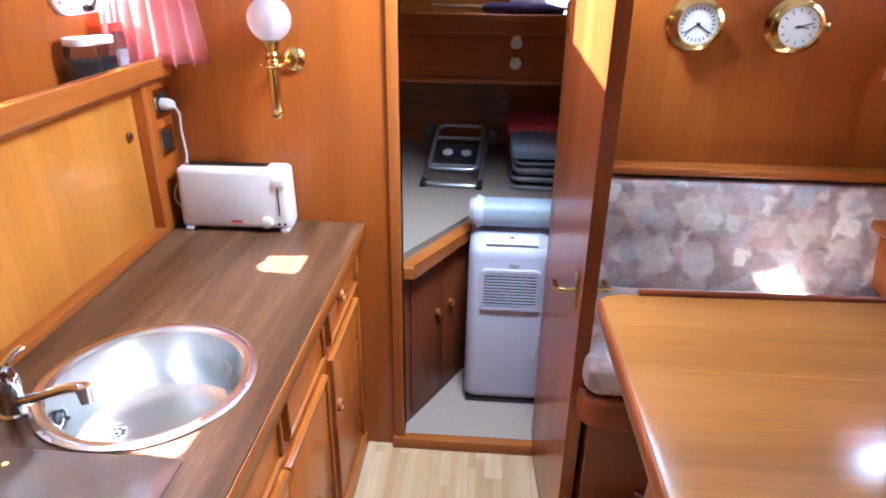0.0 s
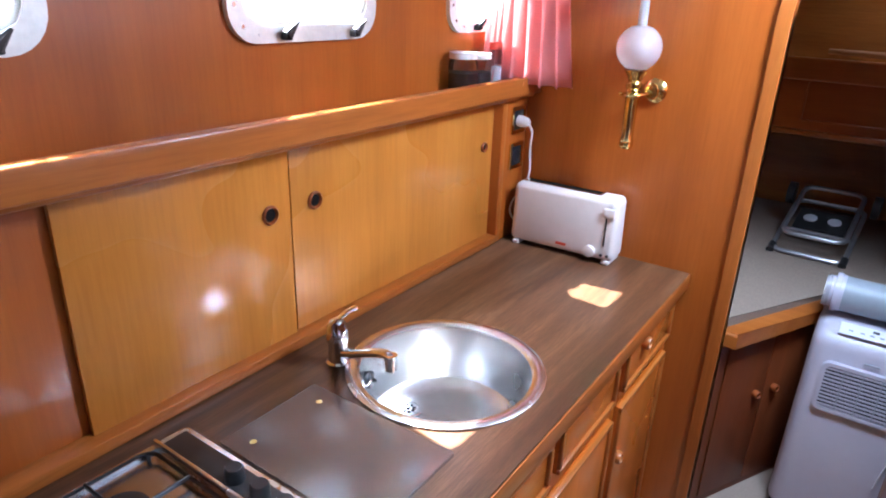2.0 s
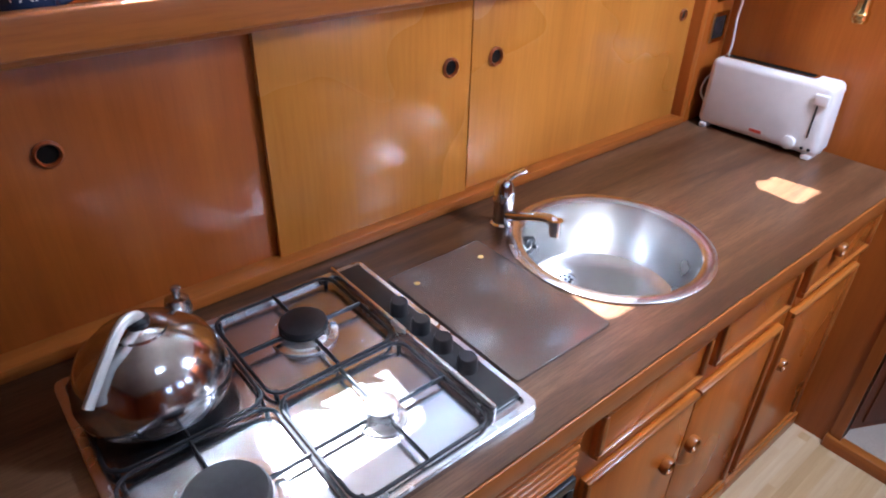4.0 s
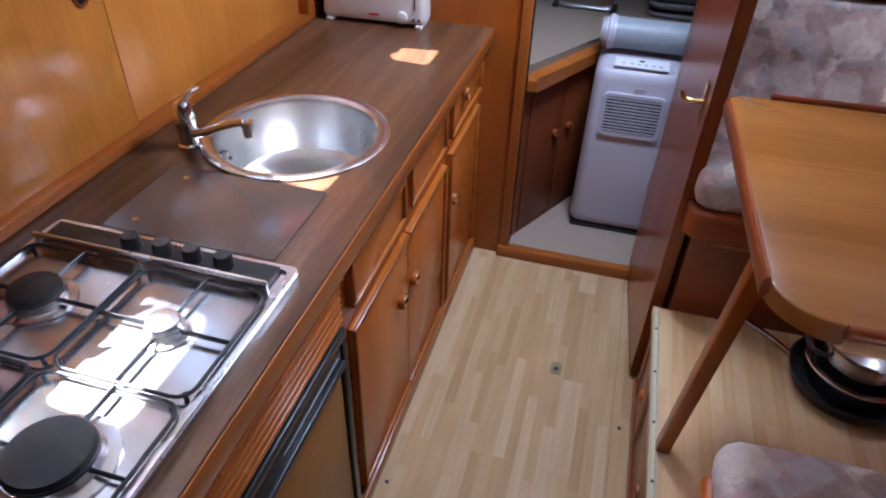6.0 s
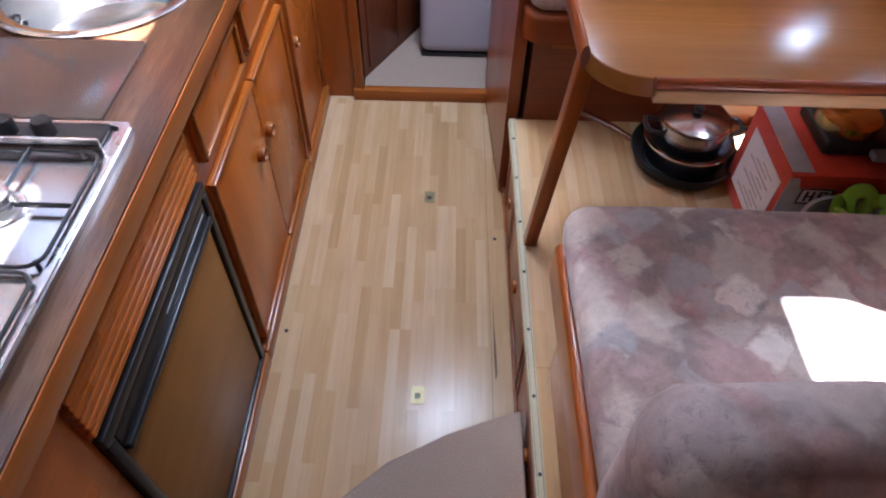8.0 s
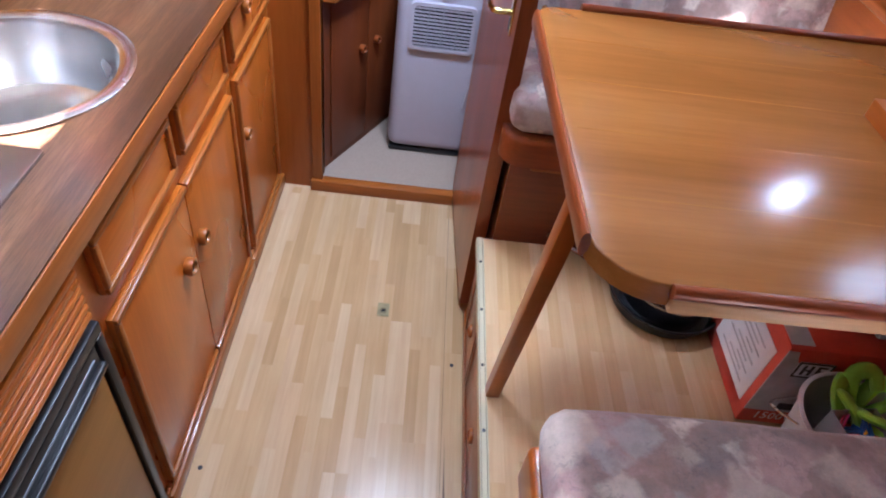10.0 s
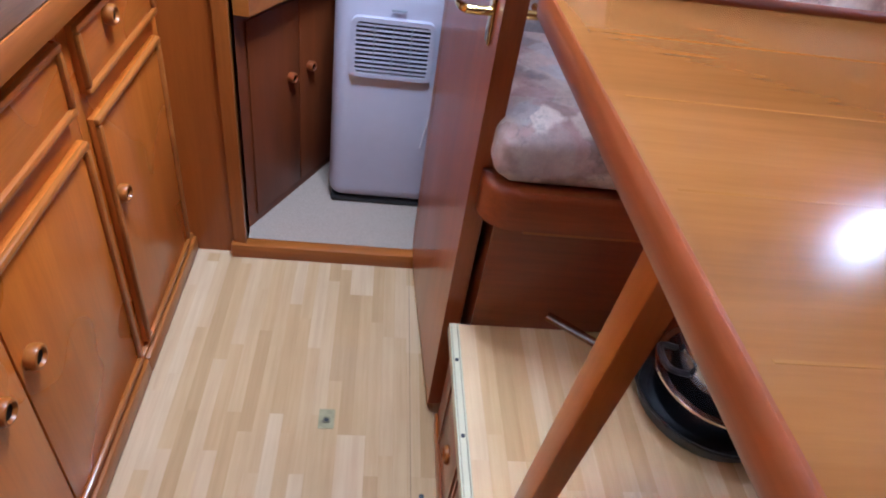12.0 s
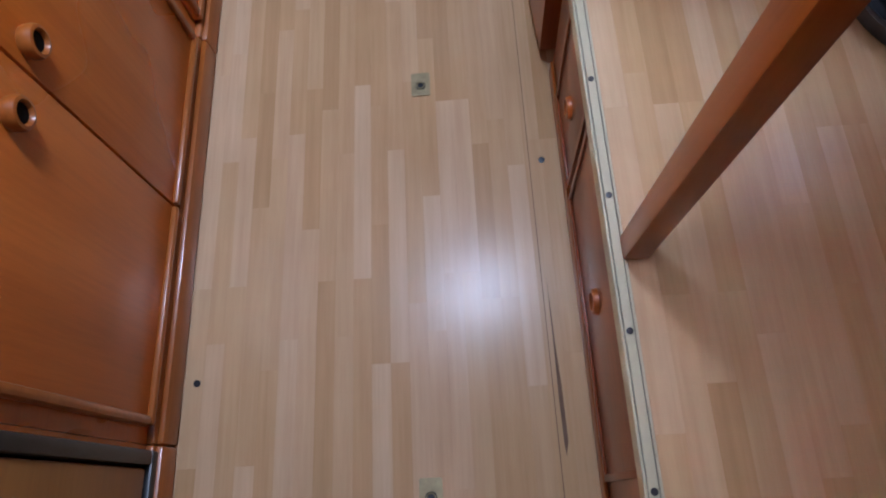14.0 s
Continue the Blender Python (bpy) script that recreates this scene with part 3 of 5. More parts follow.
def ring_pull(parent, x, y, z, r=0.017, way=(1, 0, 0), finish=TRIM_Z):
    ob = part("pull", lathe(bm_(), [(r, 0.0), (r * 1.08, 0.004), (r * 1.12, 0.012), (r * 1.0, 0.018), (r * 0.8, 0.019), (r * 0.66, 0.014), (r * 0.6, 0.003)], (x, y, z), way, 24), finish, parent, "turned wooden finger pull with black disc for the shaded hole")
    # black disc near the mouth paints the hole's shade
    part("pull_hole", lathe(bm_(), [(0.0, 0.0135), (r * 0.66, 0.0135)], (x, y, z), way, 20), DARK, ob)
    return ob


def base_unit(label, y0, y1):
    u = thing("base_cabinet", (-0.7, (y0 + y1) / 2, 0.0), label, "cabinet", "galley base units")
    bm = bm_()
    box(bm, -0.99, FX, y0 + 0.0005, y1 - 0.0005, 0.035, 0.70)
    box(bm, FX - 0.02, FX, y0 + 0.0005, y1 - 0.0005, 0.70, 0.858)
    part("body", bm, GALLEY_Y, u)
    bm = box(bm_(), FX - 0.002, FX + 0.022, y0 + 0.0005, y1 - 0.0005, 0.0, 0.052, 0.006)
    box(bm, FX - 0.01, FX + 0.012, y0 + 0.0005, y1 - 0.0005, 0.045, 0.062, 0.004)
    part("plinth", bm, TRIM_Y, u)
    return u


u = base_unit("varnished mahogany galley unit with one drawer and door", 1.65, 2.098)
d = panel_front("drawer", u, 1.68, 2.06, 0.70, 0.822, GALLEY_Y)
ring_pull(d, FX + 0.012, 1.815, 0.79)
d = panel_front("door", u, 1.68, 2.05, 0.072, 0.655, GALLEY_Z)
ring_pull(d, FX + 0.012, 1.715, 0.475)
u = base_unit("varnished mahogany galley unit with two drawers over double doors", 0.885, 1.65)
panel_front("drawer", u, 0.92, 1.256, 0.696, 0.818, GALLEY_Y)
panel_front("drawer", u, 1.297, 1.622, 0.70, 0.822, GALLEY_Y)
# near-black strip paints the shade between the double doors
part("door_gap", box(bm_(), FX - 0.001, FX + 0.0015, 1.271, 1.278, 0.08, 0.643), DARK, u)
for y0, y1, k in ((0.91, 1.2722, 1.21), (1.2768, 1.63, 1.308)):
    bm = box(bm_(), FX, FX + 0.012, y0, y1, 0.078, 0.645, 0.002)
    d = part("door", bm, GALLEY_Z, u)
    bm = bm_()
    for a, b, c, e in ((y0, y1, 0.631, 0.645), (y0, y1, 0.078, 0.092)) + (((y0, y0 + 0.014, 0.092, 0.631),) if k < 1.25 else ((y1 - 0.014, y1, 0.092, 0.631),)):
        box(bm, FX + 0.008, FX + 0.021, a, b, c, e, 0.005)
    part("moulding", bm, TRIM_Y, d, "lighter rounded edge moulding")
    ring_pull(d, FX + 0.012, k, 0.468, 0.019)
u = base_unit("varnished mahogany galley unit round the fridge, with slatted vent", 0.10, 0.885)
grille = part("vent_panel", box(bm_(), FX, FX + 0.006, 0.34, 0.865, 0.705, 0.824), GALLEY_Y, u)
for i in range(6):
    z = 0.712 + i * 0.0185
    bm = bm_()
    box(bm, FX + 0.004, FX + 0.018 + 0.002 * (i == 5), 0.34, 0.865, z, z + 0.0125, 0.004)
    part("slat", bm, GALLEY_Y, grille)
u = base_unit("plain varnished mahogany galley end unit", -1.298, 0.10)

fridge = thing("fridge", (-0.6, 0.6, 0.08), "built-in fridge with black frame and brown wooden door", "fridge")
part("body", box(bm_(), -0.92, FX + 0.001, 0.345, 0.876, 0.05, 0.69), DARK, fridge)
bm = bm_()
for a, b, c, e in ((0.345, 0.876, 0.664, 0.69), (0.345, 0.876, 0.05, 0.068), (0.345, 0.366, 0.068, 0.664), (0.854, 0.876, 0.068, 0.664)):
    box(bm, FX, FX + 0.016, a, b, c, e, 0.004)
part("frame", bm, BLACK, fridge)
d = part("door", box(bm_(), FX, FX + 0.009, 0.37, 0.85, 0.072, 0.604, 0.003), FRIDGEWOOD, fridge, "golden brown wooden fridge door panel")
bm = box(bm_(), FX, FX + 0.013, 0.37, 0.85, 0.607, 0.66, 0.004, 2)
box(bm, FX + 0.006, FX + 0.024, 0.37, 0.85, 0.607, 0.622, 0.005, 3)
part("grip", bm, BLACK, d, "long black grip along the top edge")
# grey strip paints in the faint reflection along half the grip
part("grip_trim", box(bm_(), FX + 0.012, FX + 0.0145, 0.6, 0.835, 0.636, 0.641, 0.0008), ACGREY, d, "thin grey strip painted for light reflected on the grip")
# worktop with a round sink hole
SKX, SKY, SKR = -0.672, 1.231, 0.196
EDGE = -0.4
wt = thing("worktop", (-0.7, 0.4, 0.86), "dark brown wood-grain laminate worktop with reddish front edge", "worktop")
bm = bm_()
WX0, WX1, WY0, WY1 = -0.99, EDGE, -1.295, 2.099
turns = [2 * math.pi * i / 64 for i in range(64)] + [math.atan2(y - SKY, x - SKX) % (2 * math.pi) for x in (WX0, WX1) for y in (WY0, WY1)]
loops = [[], [], [], []]
for w in sorted(turns):
    c, s = math.cos(w), math.sin(w)
    k = min(((WX1 if c > 0 else WX0) - SKX) / c if abs(c) > 1e-9 else 99, ((WY1 if s > 0 else WY0) - SKY) / s if abs(s) > 1e-9 else 99)
    for loop, r, z in zip(loops, (SKR, SKR, k, k), (0.86, 0.9, 0.9, 0.86)):
        loop.append(bm.verts.new((SKX + r * c, SKY + r * s, z)))
for a, b in zip(loops, loops[1:]):
    for i in range(len(a)):
        j = (i + 1) % len(a)
        bm.faces.new((a[i], a[j], b[j], b[i]))
part("top", bm, COUNTER, wt, smooth=0)
part("front_edge", box(bm_(), EDGE + 0.0003, EDGE + 0.0045, -1.295, 2.098, 0.854, 0.8985, 0.002), TRIM_Y, wt, "worn golden hardwood edge strip")

# sliding-door cupboards behind the worktop
CX = -1.0
cup = thing("wall_cupboard", (-1.02, 1.0, 0.9), "low wall cupboard with golden veneered sliding doors", "cupboard")
part("back", box(bm_(), -1.049, -1.034, -1.29, 1.95, 0.9, 1.36), DARK, cup)
bm = box(bm_(), -1.03, -0.972, -1.29, 1.962, 0.9005, 0.926, 0.005)
part("bottom_track", bm, TRIM_Y, cup)
bm = box(bm_(), -1.049, -0.955, -1.29, 2.098, 1.352, 1.392, 0.008, 3)
box(bm, -0.964, -0.935, -1.29, 2.098, 1.366, 1.42, 0.005, 3)
part("shelf", bm, TRIM_Y, cup, "narrow varnished shelf with a raised rounded lip")
part("end_post", box(bm_(), -1.049, -0.972, 1.936, 1.962, 0.926, 1.352, 0.003), MAHOG_Z, cup)
part("end_panel", box(bm_(), -1.049, -0.978, 1.962, 2.098, 0.9005, 1.352, 0.002), MAHOG_Z, cup)
for y0, y1, dx, holes_y in ((-0.4, 0.07, 0.0, ()), (0.06, 0.67, -0.014, (0.335,)), (0.652, 1.115, 0.0, (1.06,)), (1.123, 1.94, -0.006, (1.19, 1.888)), (-1.28, -0.39, -0.014, ())):
    # aft doors are the same veneer; darker mahogany paints in their shade
    d = part("sliding_door", box(bm_(), CX - 0.012 + dx, CX + dx, y0, y1, 0.92, 1.358, 0.0015), GOLD_Z if y0 > 0.6 else MAHOG_Z, cup)
    for y in holes_y:
        r = 0.0145 if y < 1.8 else 0.011
        h = part("finger_pull", lathe(bm_(), [(r, 0.0), (r * 1.4, 0.001), (r * 1.42, 0.004), (r * 1.18, 0.007), (r, 0.004), (r * 0.97, 0.0)], (CX + dx, y, 1.218), (1, 0, 0), 28), RED_Z, d)
        # flat black disc in place of the shaded finger hole
        part("hole", lathe(bm_(), [(0.0, 0.0008), (r, 0.0008)], (CX + dx, y, 1.218), (1, 0, 0), 24), DARK, h)

# ---- hob, kettle, glass board ----
hob = thing("hob", (-0.69, 0.5, 0.9), "stainless four-burner gas hob with black pan supports", "hob")
HX0, HX1, HY0, HY1 = -0.916, -0.44, 0.234, 0.773
bm = prism(bm_(), rrect(HX0, HX1, HY0, HY1, 0.012), 0.9005, 0.911, r=0.004)
part("tray", bm, HOBSTEEL, hob)
bm = ring(bm_(), rrect(HX0 + 0.002, HX1 - 0.002, HY0 + 0.002, HY1 - 0.002, 0.012), rrect(HX0 + 0.014, HX1 - 0.014, HY0 + 0.014, HY1 - 0.014, 0.012), 0.911, 0.916, Matrix())
part("rim", bm, STAINLESS, hob)
part("control_strip", box(bm_(), HX0 + 0.016, HX1 - 0.03, 0.709, 0.76, 0.911, 0.921, 0.003), BLACK, hob)
bm = box(bm_(), HX0 + 0.016, HX1 - 0.022, 0.699, 0.705, 0.911, 0.938, 0.002)
part("guard", bm, STAINLESS, hob)
for x in (-0.732, -0.672, -0.616, -0.557):
    bm = lathe(bm_(), [(0.0, 0.026), (0.013, 0.026), (0.0155, 0.022), (0.0165, 0.0)], (x, 0.733, 0.92), (0, 0, 1), 24)
    part("knob", bm, BLACK, hob)
BURN = ((-0.79, 0.583, 0.034), (-0.562, 0.578, 0.022), (-0.557, 0.35, 0.046), (-0.79, 0.352, 0.034))
for bx, by, r in BURN:
    b = part("burner", lathe(bm_(), [(r * 1.6, 0.0), (r * 1.62, 0.004), (r * 1.3, 0.006), (r * 1.22, 0.018), (0.0, 0.018)], (bx, by, 0.911), (0, 0, 1), 32), STAINLESS, hob)
    part("burner_cap", lathe(bm_(), [(r * 1.14, 0.018), (r * 1.18, 0.023), (r * 1.1, 0.029), (r * 0.9, 0.0315), (0.0, 0.0325)], (bx, by, 0.911), (0, 0, 1), 32), ENAMEL if r > 0.03 else STAINLESS, b)
for k, (y0, y1) in enumerate(((0.472, 0.692), (0.25, 0.464))):
    for x0, x1 in ((-0.9, -0.682), (-0.674, -0.456)):
        bm = bm_()
        tube(bm, [(x, y, 0.922) for x, y in rrect(x0, x1, y0, y1, 0.025, 4)], 0.003, 8, True)
        bx, by, r = min(BURN, key=lambda q: (q[0] - (x0 + x1) / 2) ** 2 + (q[1] - (y0 + y1) / 2) ** 2)
        for ex, ey in ((x0, by), (x1, by), (bx, y0), (bx, y1)):
            v = Vector((bx - ex, by - ey, 0))
            e = Vector((ex, ey, 0.922))
            tip = e + v.normalized() * max(0.03, v.length - r * 1.05)
            box(bm, -0.0018, 0.0018, 0, (tip - e).length, -0.002, 0.007, 0.001, 1, Matrix.Translation(e) @ Vector((v.x, v.y, 0)).to_track_quat("Y", "Z").to_matrix().to_4x4())
        for px, py in ((x0 + 0.01, y0 + 0.01), (x1 - 0.01, y0 + 0.01), (x0 + 0.01, y1 - 0.01), (x1 - 0.01, y1 - 0.01)):
            rod(bm, (px, py, 0.911), (px, py, 0.922), 0.0036, None, 8)
        part("pan_support", bm, ENAMEL, hob)

KX, KY, KZ = -0.79, 0.348, 0.932
kettle = thing("kettle", (KX, KY, KZ), "polished steel domed kettle with whistle, on the hob", "kettle")
part("body", lathe(bm_(), [(0.0, 0.0), (0.092, 0.0), (0.104, 0.006), (0.106, 0.018), (0.102, 0.043), (0.088, 0.074), (0.064, 0.098), (0.04, 0.108), (0.036, 0.11)], (KX, KY, KZ), (0, 0, 1), 48), KETTLE, kettle)
lid = part("lid", lathe(bm_(), [(0.037, 0.108), (0.036, 0.114), (0.022, 0.12), (0.0, 0.122)], (KX, KY, KZ), (0, 0, 1), 32), KETTLE, kettle)
part("lid_knob", lathe(bm_(), [(0.016, 0.118), (0.0165, 0.126), (0.012, 0.13), (0.0, 0.131)], (KX, KY, KZ), (0, 0, 1), 24), BLACK, lid)
sp = Vector((KX - 0.062, KY + 0.064, KZ - 0.006))
spout = part("spout", rod(bm_(), sp + Vector((0.02, -0.02, 0.03)), sp + Vector((-0.004, 0.004, 0.068)), 0.028, 0.02, 24), KETTLE, kettle)
part("whistle", lathe(bm_(), [(0.02, 0.0), (0.021, 0.008), (0.017, 0.024), (0.006, 0.029), (0.005, 0.035), (0.008, 0.038), (0.007, 0.043), (0.0, 0.045)], sp + Vector((-0.005, 0.005, 0.07)), (-0.1, 0.1, 1), 20), KETTLE, spout)
h = curve([(KX, KY + 0.006, KZ + 0.11), (KX + 0.003, KY - 0.002, KZ + 0.131), (KX + 0.016, KY - 0.022, KZ + 0.136), (KX + 0.036, KY - 0.056, KZ + 0.104), (KX + 0.056, KY - 0.09, KZ + 0.064)], 6)
part("handle", tube(bm_(), h, 0.0115, 12, False, 0.6), ALU, kettle, "dull silver handle")

board = thing("glass_board", (-0.664, 0.907, 0.9005), "smoked glass worktop saver lying flat on the worktop", "chopping board")
part("sheet", prism(bm_(), rrect(-0.843, -0.499, 0.785, 1.012, 0.006, 3), 0.9015, 0.9075, r=0.001), BOARDGLASS, board)
for x, y in ((-0.795, 0.82), (-0.79, 0.974)):
    part("foot", lathe(bm_(), [(0.006, -0.0005), (0.006, 0.0006), (0.0, 0.0008)], (x, y, 0.9075), (0, 0, 1), 12), BRASS, board)

# ---- sink and tap ----
sink = thing("sink", (SKX, SKY, 0.74), "round brushed stainless steel sink set in the worktop", "sink")
part("basin", lathe(bm_(), [(0.212, 0.9005), (0.213, 0.905), (0.206, 0.908), (0.192, 0.907), (0.184, 0.902), (0.18, 0.89), (0.174, 0.80), (0.166, 0.772), (0.145, 0.757), (0.11, 0.752), (0.0, 0.75)], (SKX, SKY, 0), (0, 0, 1), 72), SINKSTEEL, sink)
dr = part("drain", lathe(bm_(), [(0.032, 0.0), (0.034, 0.003), (0.028, 0.0045), (0.024, 0.003)], (SKX - 0.1, SKY + 0.0, 0.752), (0, 0, 1), 32), CHROME, sink)
part("strainer", lathe(bm_(), [(0.0, 0.002), (0.024, 0.0025)], (SKX - 0.1, SKY, 0.752), (0, 0, 1), 24), STAINLESS, dr)
bm = bm_()
for i in range(9):
    w = i * 2 * math.pi / 8
    q = Vector((SKX - 0.1 + (0.014 * math.cos(w) if i < 8 else 0), SKY + (0.014 * math.sin(w) if i < 8 else 0), 0.7545))
    rod(bm, q, q + Vector((0, 0, 0.0004)), 0.0042, None, 10)
part("strainer_holes", bm, DARK, dr)
pw = Vector((-0.155, -0.07, 0)).normalized()
part("plug", lathe(bm_(), [(0.0, 0.0), (0.018, 0.0), (0.021, 0.006), (0.018, 0.012), (0.005, 0.013), (0.004, 0.022), (0.0, 0.022)], Vector((SKX, SKY, 0.845)) + pw * 0.176, -pw, 20), BLACK, sink)
TX, TY = -0.867, 1.108
tap = thing("tap", (TX, TY, 0.9), "chrome single-lever mixer tap", "tap")
part("body", lathe(bm_(), [(0.027, 0.0005), (0.027, 0.005), (0.022, 0.009), (0.021, 0.05), (0.0235, 0.054), (0.0235, 0.062), (0.022, 0.085), (0.016, 0.1), (0.006, 0.106), (0.0, 0.107)], (TX, TY, 0.9), (-0.05, 0.03, 1), 28), CHROME, tap)
pts = curve([(TX + 0.005, TY - 0.001, 0.928), (TX + 0.05, TY - 0.009, 0.945), (TX + 0.11, TY - 0.021, 0.974), (TX + 0.155, TY - 0.031, 0.993), (TX + 0.176, TY - 0.035, 0.99)], 6)
spt = part("spout", tube(bm_(), pts, 0.0105, 12), CHROME, tap)
part("nozzle", rod(bm_(), (TX + 0.172, TY - 0.034, 1.0), (TX + 0.175, TY - 0.035, 0.968), 0.0135, 0.012, 20), CHROME, spt)
part("lever", tube(bm_(), curve([(TX - 0.004, TY + 0.002, 0.998), (TX + 0.0, TY + 0.014, 1.008), (TX + 0.003, TY + 0.032, 1.014), (TX + 0.006, TY + 0.05, 1.015)], 5), 0.0085, 10, False, 0.55), CHROME, tap)
bm = bm_()
for i in range(14):
    w = i / 13
    p = Vector((TX + 0.06 + 0.03 * w, TY - 0.012 + 0.012 * w, 0.952 - 0.16 * w * (1 - w) - 0.06 * w))
    bmesh.ops.create_icosphere(bm, subdivisions=1, radius=0.0028, matrix=Matrix.Translation(p))
part("chain", bm, CHROME, tap)

# ---- things on worktop, shelf and bulkhead ----
toaster = thing("toaster", (-0.775, 2.035, 0.9), "cream-white long-slot toaster with a round dial, on the worktop", "toaster")
TK = Matrix.Translation((-0.775, 2.032, 0.9)) @ Matrix.Rotation(radians(1.5), 4, "Z")
bm = bm_()
box(bm, -0.168, 0.168, -0.045, 0.045, 0.012, 0.203, 0.018, 4)
for v in bm.verts:
    v.co.x *= 1 + 0.03 * (0.2 - v.co.z) / 0.2
bm.transform(TK)
part("body", bm, WHITEP, toaster)
part("slot", box(bm_(), -0.14, 0.1, -0.014, 0.014, 0.196, 0.2035, 0.0, 1, TK), DARK, toaster)
bm = ring(bm_(), rrect(-0.148, 0.108, -0.021, 0.021, 0.006), rrect(-0.14, 0.1, -0.014, 0.014, 0.004), 0.2025, 0.206, TK)
part("slot_rim", bm, CHROME, toaster)
part("dial", lathe(bm_(), [(0.018, 0.0), (0.0175, 0.012), (0.012, 0.014), (0.0, 0.014)], TK @ Vector((0.1, -0.045, 0.036)), (0, -1, 0), 28), WHITEP, toaster)
part("lever_slot", box(bm_(), 0.138, 0.142, -0.047, -0.04, 0.06, 0.16, 0.0, 1, TK), DARK, toaster)
part("lever", box(bm_(), 0.128, 0.164, -0.051, -0.04, 0.148, 0.178, 0.004, 3, TK), WHITEP, toaster)
part("brand_mark", box(bm_(), -0.012, 0.022, -0.0462, -0.0448, 0.032, 0.04, 0.0, 1, TK), REDCARD, toaster)
for x in (0.136, 0.154):
    part("button", rod(bm_(), TK @ Vector((x, -0.044, 0.03)), TK @ Vector((x, -0.0475, 0.03)), 0.0045, None, 12), BLACK, toaster)
for x in (-0.15, 0.15):
    part("foot", box(bm_(), x - 0.012, x + 0.012, -0.045, 0.045, 0.0005, 0.014, 0.003, 1, TK), WHITEP, toaster)

sockets = []
for z, lab in ((1.285, "brass-edged wall socket with a white plug in it"), (1.172, "brass-edged dark wall socket")):
    s = thing("wall_socket", (-0.978, 2.035, z), lab, "socket", "wall sockets")
    bm = ring(bm_(), rrect(1.994, 2.076, z - 0.042, z + 0.042, 0.004, 2), rrect(2.006, 2.064, z - 0.03, z + 0.03, 0.003, 2), 0.0, 0.006, Matrix.Translation((-0.978, 0, 0)) @ FACE_X)
    part("surround", bm, BRASS, s)
    part("plate", box(bm_(), -0.978, -0.974, 2.006, 2.064, z - 0.03, z + 0.03, 0.001), BLACK, s)
    part("recess", lathe(bm_(), [(0.021, 0.0), (0.02, 0.002), (0.017, 0.0005), (0.0, 0.0005)], (-0.974, 2.035, z), (1, 0, 0), 24), ENAMEL, s)
cable = thing("power_cable", (-0.96, 2.035, 1.1), "white toaster plug and cable hanging down the wall", "cable")
part("plug", lathe(bm_(), [(0.017, 0.0), (0.018, 0.012), (0.015, 0.03), (0.008, 0.04), (0.0, 0.041)], (-0.9735, 2.035, 1.283), (1, 0, -0.1), 20), WHITEP, cable)
part("cord", tube(bm_(), curve([(-0.938, 2.035, 1.278), (-0.928, 2.045, 1.25), (-0.938, 2.06, 1.2), (-0.936, 2.065, 1.12), (-0.946, 2.06, 1.08), (-0.955, 2.05, 1.05), (-0.963, 2.02, 1.03), (-0.962, 2.0, 1.0), (-0.955, 2.02, 0.965), (-0.94, 2.06, 0.94)], 6), 0.0035, 8), WHITEP, cable)


def jar(y, r, h, lidmat, fill, label):
    j = thing("jar", (-1.0, y, 1.392), label, "jar", "jars on the shelf")
    at = (-1.0, y, 1.3925)
    part("glass", lathe(bm_(), [(0.0, 0.0), (r * 0.95, 0.0), (r, 0.005), (r, h * 0.75), (r * 0.85, h * 0.85), (r * 0.85, h * 0.9)], at, (0, 0, 1), 28), GLASS, j)
    part("contents", lathe(bm_(), [(0.0, 0.003), (r * 0.92, 0.003), (r * 0.92, h * 0.5), (0.0, h * 0.52)], at, (0, 0, 1), 24), fill, j)
    part("lid", lathe(bm_(), [(r * 0.9, h * 0.84), (r * 0.95, h * 0.85), (r * 0.95, h * 0.99), (r * 0.9, h), (0.0, h)], at, (0, 0, 1), 28), lidmat, j)


jar(1.748, 0.04, 0.108, WHITEP, COFFEE, "small glass jar of dark powder with white lid")
jar(1.832, 0.034, 0.102, WHITEP, COFFEE, "small glass jar of dark contents with white lid")
jar(1.902, 0.026, 0.128, REDCARD, PAPER, "small glass jar with a red lid")

MX, MY = -1.004, 0.366
mug = thing("mug", (MX, MY, 1.392), "navy enamel mug with white lettering, on the shelf", "mug")
part("cup", lathe(bm_(), [(0.0, 0.0), (0.034, 0.0), (0.036, 0.003), (0.037, 0.084), (0.039, 0.087), (0.036, 0.088), (0.034, 0.084), (0.033, 0.006), (0.0, 0.005)], (MX, MY, 1.3925), (0, 0, 1), 36), MUGBLUE, mug)
part("handle", tube(bm_(), curve([(MX + 0.006, MY + 0.035, 1.466), (MX + 0.01, MY + 0.05, 1.47), (MX + 0.012, MY + 0.058, 1.452), (MX + 0.01, MY + 0.052, 1.424), (MX + 0.006, MY + 0.035, 1.416)], 5), 0.0045, 8), MUGBLUE, mug)


def lettering(text, size):
    """The outline of a word in the built-in font, flat in x and y, centred."""
    c = bpy.data.curves.new("word", "FONT")
    c.body, c.size, c.align_x, c.resolution_u = text, size, "CENTER", 2
    ob = bpy.data.objects.new("word", c)
    scene.collection.objects.link(ob)
    bpy.context.view_layer.update()
    me = bpy.data.meshes.new_from_object(ob.evaluated_get(bpy.context.evaluated_depsgraph_get()))
    bpy.data.objects.remove(ob)
    bm = bmesh.new()
    bm.from_mesh(me)
    return bm


